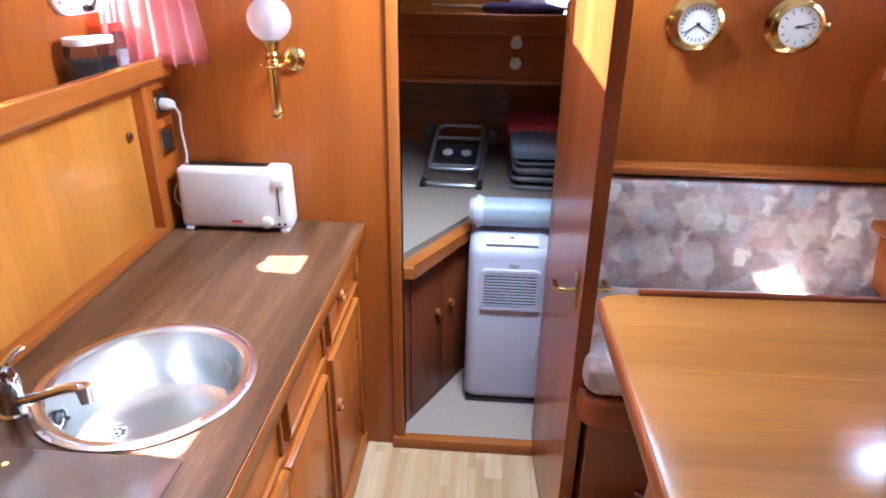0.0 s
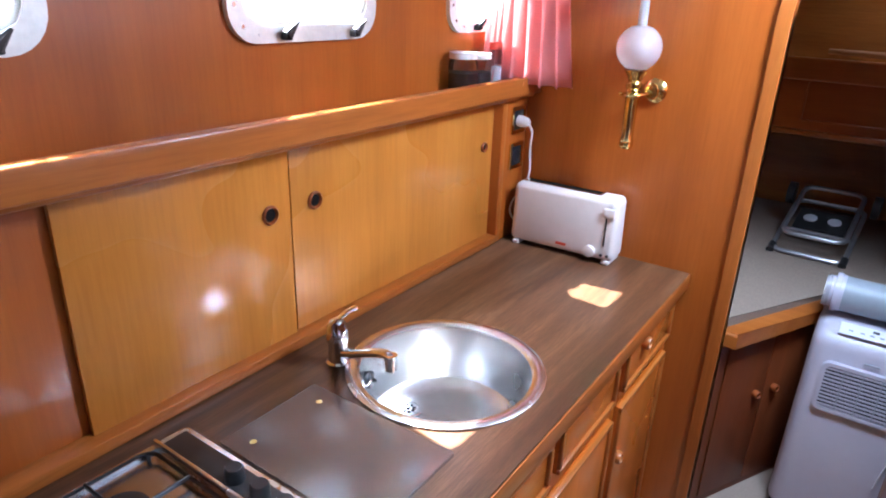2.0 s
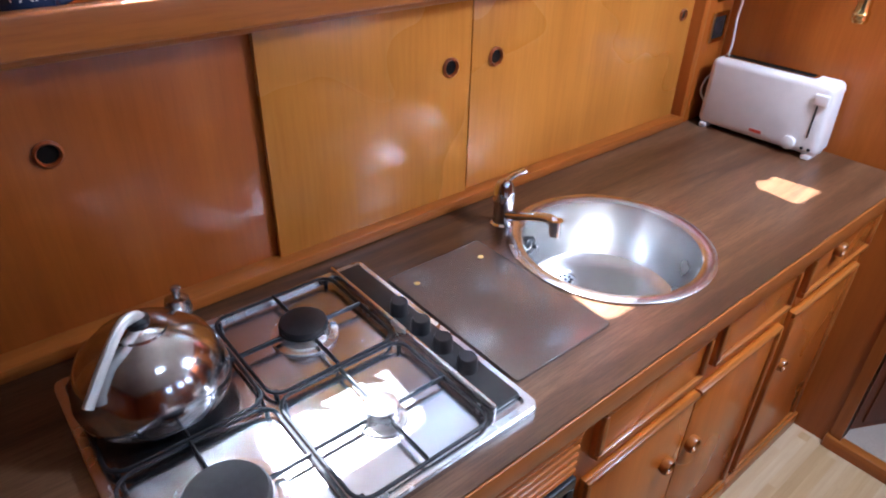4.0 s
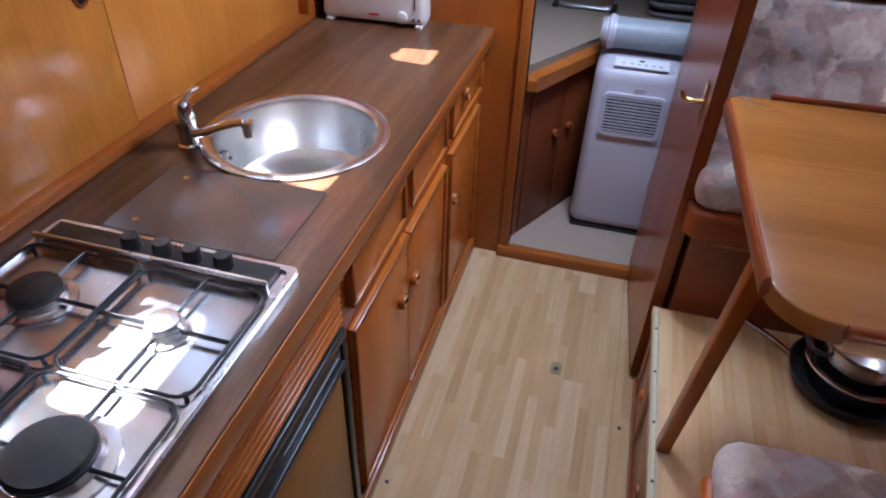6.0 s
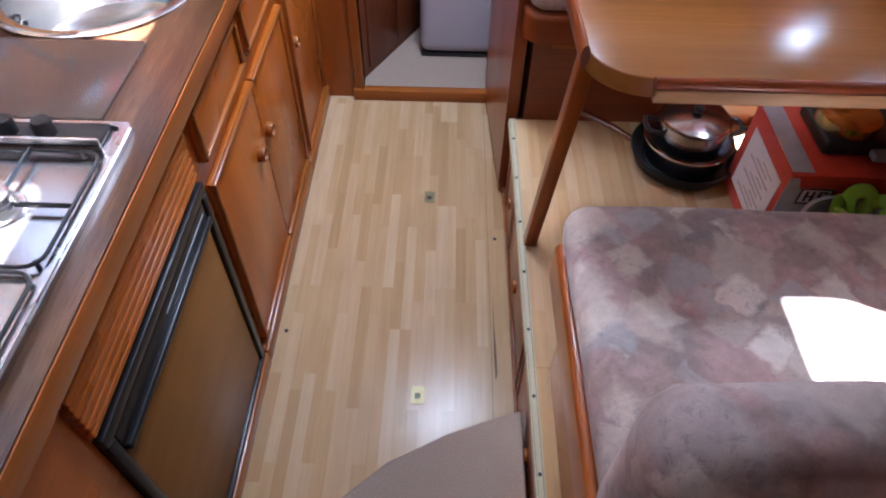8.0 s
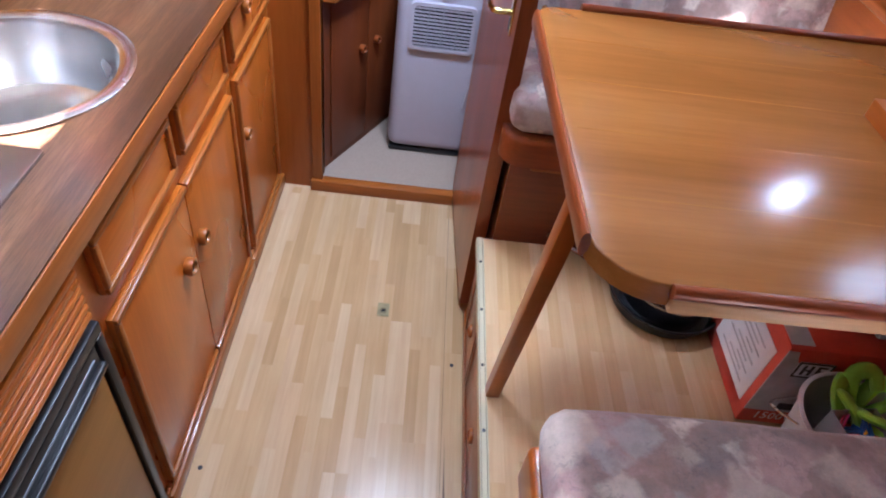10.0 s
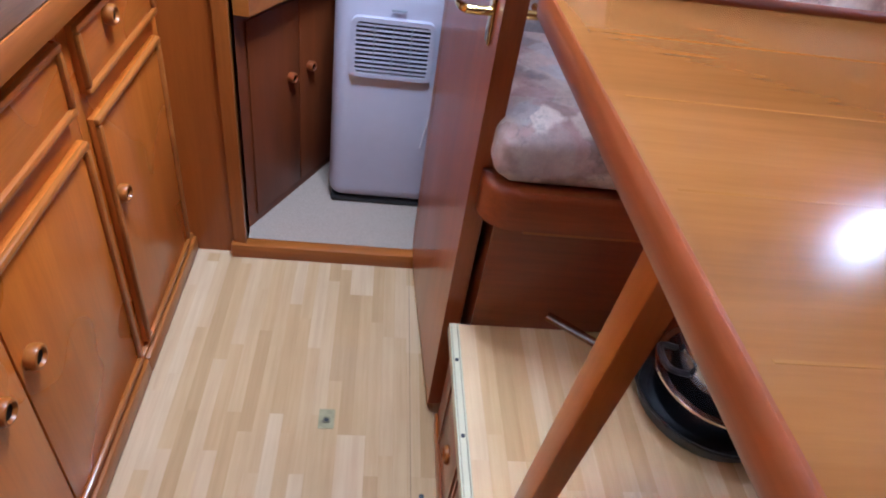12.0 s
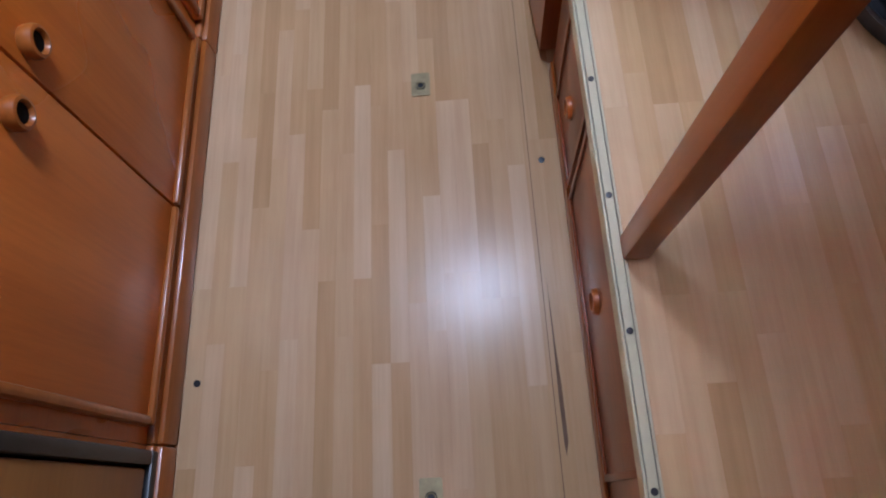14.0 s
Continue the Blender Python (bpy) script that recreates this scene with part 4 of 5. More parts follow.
bm = lettering("PAPA", 0.024)
for v in bm.verts:
    a = v.co.x / 0.0376
    v.co = Vector((MX + 0.0376 * math.cos(a + 0.05), MY + 0.0376 * math.sin(a + 0.05), 1.426 + v.co.y))
part("lettering", bm, PAPER, mug, "white lettering", smooth=0)
bm = bm_()
for i in range(5):
    a = -0.5 + i * 0.24
    p = Vector((MX + 0.0374 * math.cos(a), MY + 0.0374 * math.sin(a), 0))
    box(bm, -0.0006, 0.0006, -0.003, 0.003, 1.449, 1.459, 0, 1, Matrix.Translation(p) @ Matrix.Rotation(a, 4, "Z"))
part("small_lettering", bm, PAPER, mug, "row of small white lettering")

def curtain(x, side, label):
    """A short gathered curtain drawn to the forward end of the windows."""
    cur = thing("curtain", (x, 2.02, 1.38), label, "curtain", "cabin curtains")
    bm = bm_()
    rows = []
    for j in range(13):
        w = j / 12
        z = 1.9 - 0.52 * w + 0.03 * w * w
        line = []
        for i in range(97):
            s = i / 96
            spread = 0.6 + 0.4 * w
            y = 2.075 - (1 - s) * 0.235 * (0.75 + 0.25 * w)
            fold = 0.013 * math.sin(s * 46 + 0.4 * math.sin(w * 5)) + 0.004 * math.sin(s * 97 + 2 * w)
            out = 0.17 * max(0.0, (s - 0.35) / 0.65) ** 1.2 * spread + fold * spread
            line.append(bm.verts.new((x + side * out, min(2.085, y + 0.006 * math.cos(s * 46)), z - 0.02 * s * w + 0.004 * math.sin(s * 46 + 1))))
        rows.append(line)
    for a, b in zip(rows, rows[1:]):
        for i in range(96):
            bm.faces.new((a[i], a[i + 1], b[i + 1], b[i]))
    ob = part("cloth", bm, CURTAIN, cur, "thin pink cloth in narrow folds")
    ob.modifiers.new("thickness", "SOLIDIFY").thickness = 0.0012
    part("rod", rod(bm_(), (x, 1.5, 1.905), (x, 2.098, 1.905), 0.006, None, 10), BRASS, cur)


curtain(-1.0, 1, "short gathered pink curtain beside the port window")
curtain(1.15, -0.55, "short gathered pink curtain beside the starboard window")

# oil lamp with smoke bell
LX, LY = -0.622, 2.03
lamp = thing("oil_lamp", (LX, BULK, 1.41), "brass gimballed oil lamp with frosted globe on the bulkhead", "wall lamp")
part("wall_plate", lathe(bm_(), [(0.034, 0.0), (0.034, 0.004), (0.026, 0.012), (0.016, 0.016), (0.014, 0.026), (0.02, 0.03), (0.018, 0.036), (0.0, 0.038)], (-0.583, BULK, 1.41), (0, -1, 0), 32), BRASS, lamp)
bm = tube(bm_(), curve([(-0.583, BULK - 0.03, 1.41), (-0.59, LY, 1.405), (LX, LY - 0.03, 1.4), (-0.65, LY, 1.4)], 6), 0.005, 8)
lathe(bm, [(0.018, -0.008), (0.024, -0.006), (0.024, 0.006), (0.018, 0.008)], (LX, LY, 1.4), (0, 0, 1), 24)
rod(bm, (-0.66, LY, 1.4), (-0.645, LY, 1.4), 0.005, None, 10)
part("gimbal", bm, BRASS, lamp)
part("reservoir", lathe(bm_(), [(0.0, 1.25), (0.016, 1.252), (0.02, 1.26), (0.018, 1.268), (0.0205, 1.274), (0.0165, 1.282), (0.0175, 1.36), (0.0185, 1.39), (0.019, 1.4), (0.018, 1.415), (0.022, 1.42), (0.022, 1.432), (0.016, 1.438), (0.021, 1.446), (0.024, 1.455), (0.03, 1.462), (0.031, 1.468), (0.0, 1.47)], (LX, LY, 0), (0, 0, 1), 28), BRASS, lamp)
prof = [(0.03, -0.053)] + [(0.06 * math.cos(a), 0.06 * math.sin(a)) for a in [radians(-58 + 8 * i) for i in range(16)]] + [(0.018, 0.056)]
part("globe", lathe(bm_(), prof, (LX, LY, 1.525), (0, 0, 1), 40), OPAL, lamp, "frosted glass globe")
part("chimney", lathe(bm_(), [(0.013, 1.47), (0.018, 1.5), (0.013, 1.56), (0.0125, 1.645), (0.0115, 1.645), (0.0118, 1.56)], (LX, LY, 0), (0, 0, 1), 24), CLEARPLASTIC, lamp)
bell = thing("smoke_bell", (LX, BULK, 1.7), "brass smoke bell above the oil lamp", "smoke bell")
part("bell", lathe(bm_(), [(0.063, 1.697), (0.064, 1.7), (0.05, 1.706), (0.03, 1.712), (0.012, 1.722), (0.008, 1.735), (0.0, 1.737)], (LX - 0.005, LY, 0), (0, 0, 1), 36), BRASS, bell)
bm = tube(bm_(), curve([(LX, LY, 1.735), (LX + 0.01, LY + 0.01, 1.752), (LX + 0.03, LY + 0.04, 1.755), (LX + 0.03, BULK, 1.74)], 6), 0.004, 8)
lathe(bm, [(0.018, 0.0), (0.017, 0.004), (0.006, 0.008)], (LX + 0.03, BULK, 1.74), (0, -1, 0), 20)
part("bracket", bm, BRASS, bell)


def instrument(name, x, y, z, r, label, marks, pointers, cat, group):
    c = thing(name, (x, y, z), label, cat, group)
    part("case", lathe(bm_(), [(r * 1.12, 0.0), (r * 1.12, 0.006), (r * 0.9, 0.012), (r * 0.88, 0.03), (r * 1.0, 0.04), (r * 1.02, 0.05), (r * 0.86, 0.055), (r * 0.8, 0.046)], (x, y, z), (0, -1, 0), 48), BRASS, c)
    dial = part("dial", lathe(bm_(), [(0.0, 0.044), (r * 0.82, 0.044)], (x, y, z), (0, -1, 0), 40), DIAL, c, "white dial")
    bm = bm_()
    for i in range(marks):
        w = 2 * math.pi * i / marks
        k = Matrix.Translation((x + 0.64 * r * math.sin(w), y - 0.0445, z + 0.64 * r * math.cos(w))) @ Matrix.Rotation(w, 4, "Y")
        box(bm, -r * 0.018, r * 0.018, -0.0006, 0.0004, -r * 0.07, r * 0.07, 0, 1, k)
    part("marks", bm, BLACK, dial)
    bm = bm_()
    for w, ln in pointers:
        k = Matrix.Translation((x, y - 0.0455, z)) @ Matrix.Rotation(radians(w), 4, "Y")
        box(bm, -r * 0.025, r * 0.025, -0.0006, 0.0004, -r * 0.12, r * ln, 0, 1, k)
    rod(bm, (x, y - 0.044, z), (x, y - 0.048, z), r * 0.07, None, 12)
    part("pointer", bm, BLACK, dial)
    return c


c = instrument("barometer", 0.536, BULK, 1.53, 0.064, "round brass barometer on the bulkhead", 24, ((-125, 0.6), (125, 0.6)), "barometer", "")
part("hinge", box(bm_(), 0.455, 0.47, BULK - 0.03, BULK - 0.008, 1.51, 1.55, 0.004), BRASS, c)
c = instrument("clock", 0.795, BULK, 1.528, 0.064, "round brass ship's clock on the bulkhead", 12, ((75, 0.6), (95, 0.42)), "clock", "")
part("clasp", box(bm_(), 0.866, 0.884, BULK - 0.03, BULK - 0.008, 1.515, 1.54, 0.004), BRASS, c)
hk = thing("door_hook", (0.346, BULK, 1.44), "small steel catch plate on the bulkhead", "hook")
part("plate", box(bm_(), 0.336, 0.356, BULK - 0.004, BULK - 0.0003, 1.433, 1.447, 0.001), STAINLESS, hk)
part("pin", rod(bm_(), (0.346, BULK - 0.003, 1.44), (0.346, BULK - 0.016, 1.44), 0.003, None, 8), STAINLESS, hk)

# ---- door standing open ----
door = thing("door_1", (0.2, 2.098, 0.02), "varnished mahogany door with brass lever, standing open", "door", "", "structure")
DM = Matrix.Translation((0.2, 2.092, 0)) @ Matrix.Rotation(math.atan2(0.033, 0.512), 4, "Z")
bm = bm_()
outl = [(0.0, 0.022), (-0.513, 0.022)] + [(-0.513 + RAD - RAD * math.cos(i / 12 * math.pi / 2), SPRING + RAD * math.sin(i / 12 * math.pi / 2)) for i in range(13)] + [(-RAD + RAD * math.sin(i / 12 * math.pi / 2), SPRING + RAD * math.cos(i / 12 * math.pi / 2)) for i in range(13)]
prism(bm, outl, 0.0, 0.036, DM @ FACE_X)
part("leaf", bm, RED_Z, door)
for s, xx in ((-1, 0.0), (1, 0.036)):
    hb = part("handle_plate", box(bm_(), xx + s * 0.0002, xx + s * 0.004, -0.468, -0.436, 0.885, 0.985, 0.0015, 2, DM), BRASS, door, "brass lock plate")
    pts = [DM @ Vector(p) for p in ((xx, -0.452, 0.935), (xx + s * 0.034, -0.452, 0.935), (xx + s * 0.044, -0.444, 0.934), (xx + s * 0.047, -0.42, 0.93), (xx + s * 0.046, -0.392, 0.927))]
    part("lever", tube(bm_(), curve(pts, 5), 0.0072, 10), BRASS, hb)
for z in (1.5,):
    part("hinge", rod(bm_(), DM @ Vector((-0.004, -0.004, z)), DM @ Vector((-0.004, -0.004, z + 0.08)), 0.006, None, 10), BRASS, door)

# ---- fore cabin ----
berth = thing("berth", (-0.3, 2.7, 0.045), "wooden V-berth with beige cover and small locker doors", "berth")
left = [(-0.92, 2.145), (-0.285, 2.145), (-0.01, 2.68), (0.14, 2.68), (0.42, 2.145), (0.92, 2.145), (0.55, 3.69), (-0.55, 3.69)]
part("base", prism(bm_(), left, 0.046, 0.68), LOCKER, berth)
grow = [(-0.92, 2.143), (-0.24, 2.143), (0.012, 2.655), (0.125, 2.655), (0.405, 2.143), (0.92, 2.143), (0.55, 3.69), (-0.55, 3.69)]
part("rim", prism(bm_(), grow, 0.68, 0.725, r=0.01), TRIM_X, berth)
inn = [(-0.9, 2.15), (-0.3, 2.15), (-0.02, 2.7), (0.15, 2.7), (0.43, 2.15), (0.9, 2.15), (0.54, 3.68), (-0.54, 3.68)]
bm = prism(bm_(), inn, 0.725, 0.75, r=0.012)
part("cover", bm, MATTRESS, berth, "beige fabric berth cover")
fv = Vector((0.275, 0.535, 0)).normalized()
fn = Vector((fv.y, -fv.x, 0))
for s0, s1, k in ((0.05, 0.265, 0.222), (0.27, 0.52, 0.314)):
    p0 = Vector((-0.285, 2.145, 0))
    km = Matrix.Translation(p0) @ Matrix((( fv.x, fn.x, 0, 0), (fv.y, fn.y, 0, 0), (0, 0, 1, 0), (0, 0, 0, 1)))
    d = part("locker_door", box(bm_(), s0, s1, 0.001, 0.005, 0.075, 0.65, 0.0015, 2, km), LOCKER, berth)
    ring_pull(d, *(km @ Vector((k, 0.005, 0.445))), 0.013, fn, RED_Z)

ac = thing("air_conditioner", (0.093, 2.46, 0.046), "white portable air conditioner with dark louvred grille", "air conditioner")
bm = bm_()
box(bm, -0.068, 0.254, 2.312, 2.63, 0.062, 0.755, 0.042, 5)
for v in bm.verts:
    w = (v.co.z - 0.06) / 0.7
    v.co.x = 0.093 + (v.co.x - 0.093) * (1.0 - 0.035 * w)
    if v.co.z > 0.7 and v.co.y < 2.45:
        v.co.z -= (2.45 - v.co.y) * 0.22
    v.co.y += 0.02 * w if v.co.y < 2.4 else 0
part("body", bm, ACWHITE, ac)
# added black strip; only shade lies under the unit's rounded bottom
part("base", box(bm_(), -0.06, 0.246, 2.32, 2.62, 0.0455, 0.066, 0.008), BLACK, ac)
Y0 = 2.325
gr = part("grille", box(bm_(), -0.004, 0.192, Y0 - 0.004, Y0 + 0.004, 0.49, 0.632, 0.003), DARK, ac, "dark louvred air outlet")
bm = ring(bm_(), rrect(-0.016, 0.204, 0.478, 0.644, 0.02), rrect(-0.004, 0.192, 0.49, 0.632, 0.012), -0.012, 0.004, Matrix.Translation((0, Y0, 0)) @ FACE_Y)
part("grille_frame", bm, ACWHITE, gr)
for i in range(11):
    z = 0.497 + i * 0.0125
    part("louvre", box(bm_(), -0.004, 0.192, Y0 - 0.011, Y0 - 0.003, z, z + 0.0042), ACWHITE, gr, smooth=0)
for x in (0.045, 0.094, 0.143):
    part("rib", box(bm_(), x - 0.0015, x + 0.0015, Y0 - 0.012, Y0 - 0.003, 0.49, 0.632), ACGREY, gr, smooth=0)
pan = part("control_panel", box(bm_(), 0.0, 0.19, -0.03, 0.03, 0.0, 0.004, 0.001, 1, Matrix.Translation((0, 2.375, 0.739)) @ Matrix.Rotation(radians(12.4), 4, "X")), PAPER, ac, "pale control panel with small buttons")
for i, x in enumerate((0.03, 0.06, 0.085, 0.11, 0.135, 0.16)):
    part("button", box(bm_(), x - 0.006, x + 0.006, -0.012, -0.006, 0.004, 0.0055, 0, 1, Matrix.Translation((0, 2.375, 0.739)) @ Matrix.Rotation(radians(12.4), 4, "X")), ACGREY, pan)
part("display", box(bm_(), 0.085, 0.102, 0.006, 0.016, 0.004, 0.0055, 0, 1, Matrix.Translation((0, 2.375, 0.739)) @ Matrix.Rotation(radians(12.4), 4, "X")), BLACK, pan)
part("name_mark", box(bm_(), 0.085, 0.125, Y0 - 0.0025, Y0 + 0.001, 0.663, 0.668), ACGREY, ac)
part("groove", tube(bm_(), curve([(0.244, 2.3185, 0.46), (0.225, 2.317, 0.41), (0.21, 2.315, 0.34), (0.2, 2.313, 0.27)], 6), 0.0022, 6), PAPER, ac)
duct = thing("exhaust_hose", (0.1, 2.5, 0.76), "grey exhaust hose section resting on the air conditioner", "hose")
part("hose", rod(bm_(), (-0.02, 2.47, 0.813), (0.252, 2.47, 0.813), 0.055, None, 40), DUCT, duct)
part("collar", lathe(bm_(), [(0.05, 0.0), (0.05, 0.018), (0.062, 0.02), (0.062, 0.034), (0.057, 0.036), (0.057, 0.046)], (-0.062, 2.47, 0.813), (1, 0, 0), 40), ACWHITE, duct)
part("neck", lathe(bm_(), [(0.0, 0.008), (0.046, 0.008), (0.046, -0.006), (0.05, -0.006), (0.05, 0.01)], (-0.062, 2.47, 0.813), (1, 0, 0), 40), CLEARPLASTIC, duct)


def loop_tube(bm, m, x0, x1, y0, y1, z, r=0.009, rad=0.035):
    tube(bm, [m @ Vector((a, b, z)) for a, b in rrect(x0, x1, y0, y1, rad, 4)], r, 10, True)


# tubular frame of a folded chair, tilted up at its far end
fc = thing("folded_frame", (-0.18, 3.05, 0.75), "folded chrome tube chair frame lying on the berth", "trolley")
k = Matrix.Translation((-0.168, 2.9, 0.762)) @ Matrix.Diagonal((1.08, 1.0, 1.0, 1.0)) @ Matrix.Rotation(radians(-4), 4, "Z") @ Matrix.Rotation(radians(20), 4, "X")
bm = bm_()
loop_tube(bm, k, -0.115, 0.115, 0.0, 0.36, 0.0)
part("lower_frame", bm, TUBESTEEL, fc)
bm = bm_()
loop_tube(bm, k, -0.1, 0.1, 0.06, 0.4, 0.045)
part("upper_frame", bm, TUBESTEEL, fc)
part("cross_bar", tube(bm_(), [k @ Vector((-0.11, 0.12, 0.02)), k @ Vector((0.11, 0.12, 0.02))], 0.008, 10), TUBESTEEL, fc)
bm = bm_()
box(bm, -0.085, 0.085, 0.15, 0.28, 0.006, 0.02, 0.004, 2, k)
part("base_plate", bm, BLACK, fc)
for sx in (-1, 1):
    part("pad", rod(bm_(), k @ Vector((sx * 0.04, 0.215, 0.02)), k @ Vector((sx * 0.04, 0.215, 0.024)), 0.024, None, 20), GREYCARD, fc)
for sx in (-1, 1):
    bm = rod(bm_(), k @ Vector((sx * 0.13, 0.37, 0.02)), k @ Vector((sx * 0.155, 0.37, 0.02)), 0.045, None, 24)
    part("wheel", bm, BLACK, fc)
    part("rubber_foot", rod(bm_(), k @ Vector((sx * 0.115, -0.012, 0.0)), k @ Vector((sx * 0.115, 0.03, 0.0)), 0.014, None, 12), BLACK, fc)

stack = []
for i in range(3):
    ch = thing("folding_chair", (0.2, 3.05, 0.75 + i * 0.05), "folded chrome tube camping chair in a stack on the berth", "chair", "stacked folding chairs")
    k = Matrix.Translation((0.235 + 0.006 * i, 2.9 - 0.008 * i, 0.763 + 0.043 * i)) @ Matrix.Rotation(radians(3 * (i - 1)), 4, "Z") @ Matrix.Rotation(radians(6), 4, "X")
    bm = bm_()
    loop_tube(bm, k, -0.14, 0.16, 0.0, 0.4, 0.0)
    part("frame", bm, TUBESTEEL, ch)
    bm = bm_()
    loop_tube(bm, k, -0.13, 0.15, 0.03, 0.36, 0.018, 0.007)
    part("leg_frame", bm, TUBESTEEL, ch)
    part("seat", box(bm_(), -0.12, 0.14, 0.05, 0.34, -0.004, 0.006, 0.003, 2, k), GREYCLOTH if i == 1 else BLACK, ch, "dark fabric seat")
cs = solo("cushion", puffed(0.055, 0.36, 2.9, 3.26, 0.895, 0.945, 0.02, 0.008, (), 10), GREYCLOTH, (0.2, 3.08, 0.895), "grey seat cushion on the stack of folding chairs", "cushion")
cs.matrix_world = Matrix.Translation((0.235, 3.08, 0.906)) @ Matrix.Rotation(radians(7), 4, "X")
fcl = solo("folded_cloth", puffed(-0.15, 0.17, -0.1, 0.1, 0.0, 0.048, 0.02, 0.01, (), 12, 0.008), REDCLOTH, (0, 0, 0), "folded red cloth lying on the grey cushion", "cloth")
fcl.matrix_world = Matrix.Translation((0.225, 3.2, 0.952)) @ Matrix.Rotation(radians(7), 4, "X")

shelf = thing("fore_shelf", (0, 3.3, 1.2), "wooden shelf with a deep lip and panelled front below", "shelf")
part("lip", box(bm_(), -0.6, 0.6, 3.1, 3.13, 1.378, 1.462, 0.008, 3), TRIM_X, shelf)
part("board", box(bm_(), -0.6, 0.6, 3.13, 3.69, 1.388, 1.404), MAHOG_X, shelf)
part("panel", box(bm_(), -0.6, 0.6, 3.135, 3.15, 1.178, 1.388), MAHOG_X, shelf)
part("bottom_edge", box(bm_(), -0.6, 0.6, 3.12, 3.16, 1.168, 1.19, 0.005), TRIM_X, shelf)
for x0, x1 in ((-0.32, 0.02), (0.16, 0.5)):
    bm = bm_()
    for a, b, c, e in ((x0, x1, 1.225, 1.231), (x0, x0 + 0.006, 1.231, 1.37), (x1 - 0.006, x1, 1.231, 1.37)):
        box(bm, a, b, 3.129, 3.136, c, e, 0.002)
    part("bead", bm, MAHOG_X, shelf)
for z in (1.348, 1.262):
    instrument("gauge", 0.092, 3.135, z, 0.03, "small round brass gauge on the shelf front", 12, ((-40, 0.6),), "gauge", "fore cabin gauges")
um = thing("umbrella", (0.0, 3.2, 1.41), "furled umbrella with pale handle and purple cloth on the shelf", "umbrella")
part("handle", rod(bm_(), (-0.28, 3.16, 1.487), (-0.06, 3.165, 1.482), 0.009, 0.012, 14), RAWEDGE, um)
part("cloth", lathe(bm_(), [(0.008, 0.0), (0.022, 0.03), (0.026, 0.15), (0.024, 0.3), (0.012, 0.36), (0.0, 0.362)], (-0.07, 3.165, 1.482), (1, 0.02, -0.02), 14), PURPLE, um)
mg = thing("paper_bundle", (0.25, 3.25, 1.405), "loose papers and wrapped oddments on the shelf", "papers")
part("sheet", box(bm_(), 0.1, 0.42, 3.15, 3.34, 1.4045, 1.462, 0.006), PAPER, mg)
part("wrap", tube(bm_(), curve([(0.06, 3.24, 1.5), (0.15, 3.25, 1.507), (0.26, 3.24, 1.5), (0.4, 3.25, 1.5)], 4), 0.02, 10, False, 0.7), GREYCARD, mg)
part("stick", rod(bm_(), (-0.08, 3.24, 1.515), (0.1, 3.25, 1.51), 0.01, None, 10), REDCARD, mg)

# ---- dinette ----
fb = thing("bench", (0.7, 1.8, 0), "varnished mahogany bench base with rounded lip", "bench", "dinette benches")
part("base", box(bm_(), 0.283, 1.198, 1.546, 2.098, 0.0, 0.618), RED_X, fb)
lip = [(1.198, 1.515), (1.198, 2.098), (0.25, 2.098)] + [(0.31 - 0.06 * math.cos(i / 8 * math.pi / 2), 1.575 - 0.06 * math.sin(i / 8 * math.pi / 2)) for i in range(9)]
part("lip", prism(bm_(), lip[::-1], 0.61, 0.69, r=0.016), RED_X, fb)
part("bead", box(bm_(), 0.335, 1.19, 1.538, 1.5465, 0.585, 0.597, 0.003), TRIM_X, fb)
sb = solo("seat_cushion", puffed(0.256, 1.195, 1.523, 1.952, 0.6905, 0.8, 0.04, 0.018, ((0.45, 1.75), (0.95, 1.75)), 26), FABRIC, (0.7, 1.75, 0.6905), "patchwork upholstered bench seat cushion", "cushion", "dinette cushions")
bk = thing("backrest", (0.72, 2.06, 0.82), "buttoned patchwork upholstered backrest under a wooden rail", "backrest")
bm = puffed(0.236, 1.19, -0.2, 0.165, 0.0, 0.06, 0.025, 0.012, [(x, -0.035) for x in (0.414, 0.605, 0.796, 0.99)], 34)
KB = Matrix.Translation((0, 2.055, 0.934)) @ Matrix.Rotation(radians(77.5), 4, "X")
bm.transform(KB)
part("pad", bm, FABRIC, bk)
for x in (0.414, 0.605, 0.796, 0.99):
    part("button", lathe(bm_(), [(0.011, 0.0), (0.009, 0.005), (0.0, 0.007)], KB @ Vector((x, -0.035, 0.041)), KB.to_3x3() @ Vector((0, 0, 1)), 14), FABRIC, bk)
part("rail", box(bm_(), 0.236, 1.198, 2.03, 2.0985, 1.115, 1.14, 0.006, 3), TRIM_X, bk)
sc = thing("corner_shelf", (1.15, 1.9, 0.8), "wooden corner shelf at the end of the backrest", "shelf")
part("top", box(bm_(), 1.1, 1.198, 1.50, 2.04, 0.985, 1.012, 0.008, 3), TRIM_Y, sc)
part("side", box(bm_(), 1.13, 1.198, 1.52, 2.03, 0.818, 0.985, 0.003), MAHOG_Y, sc)

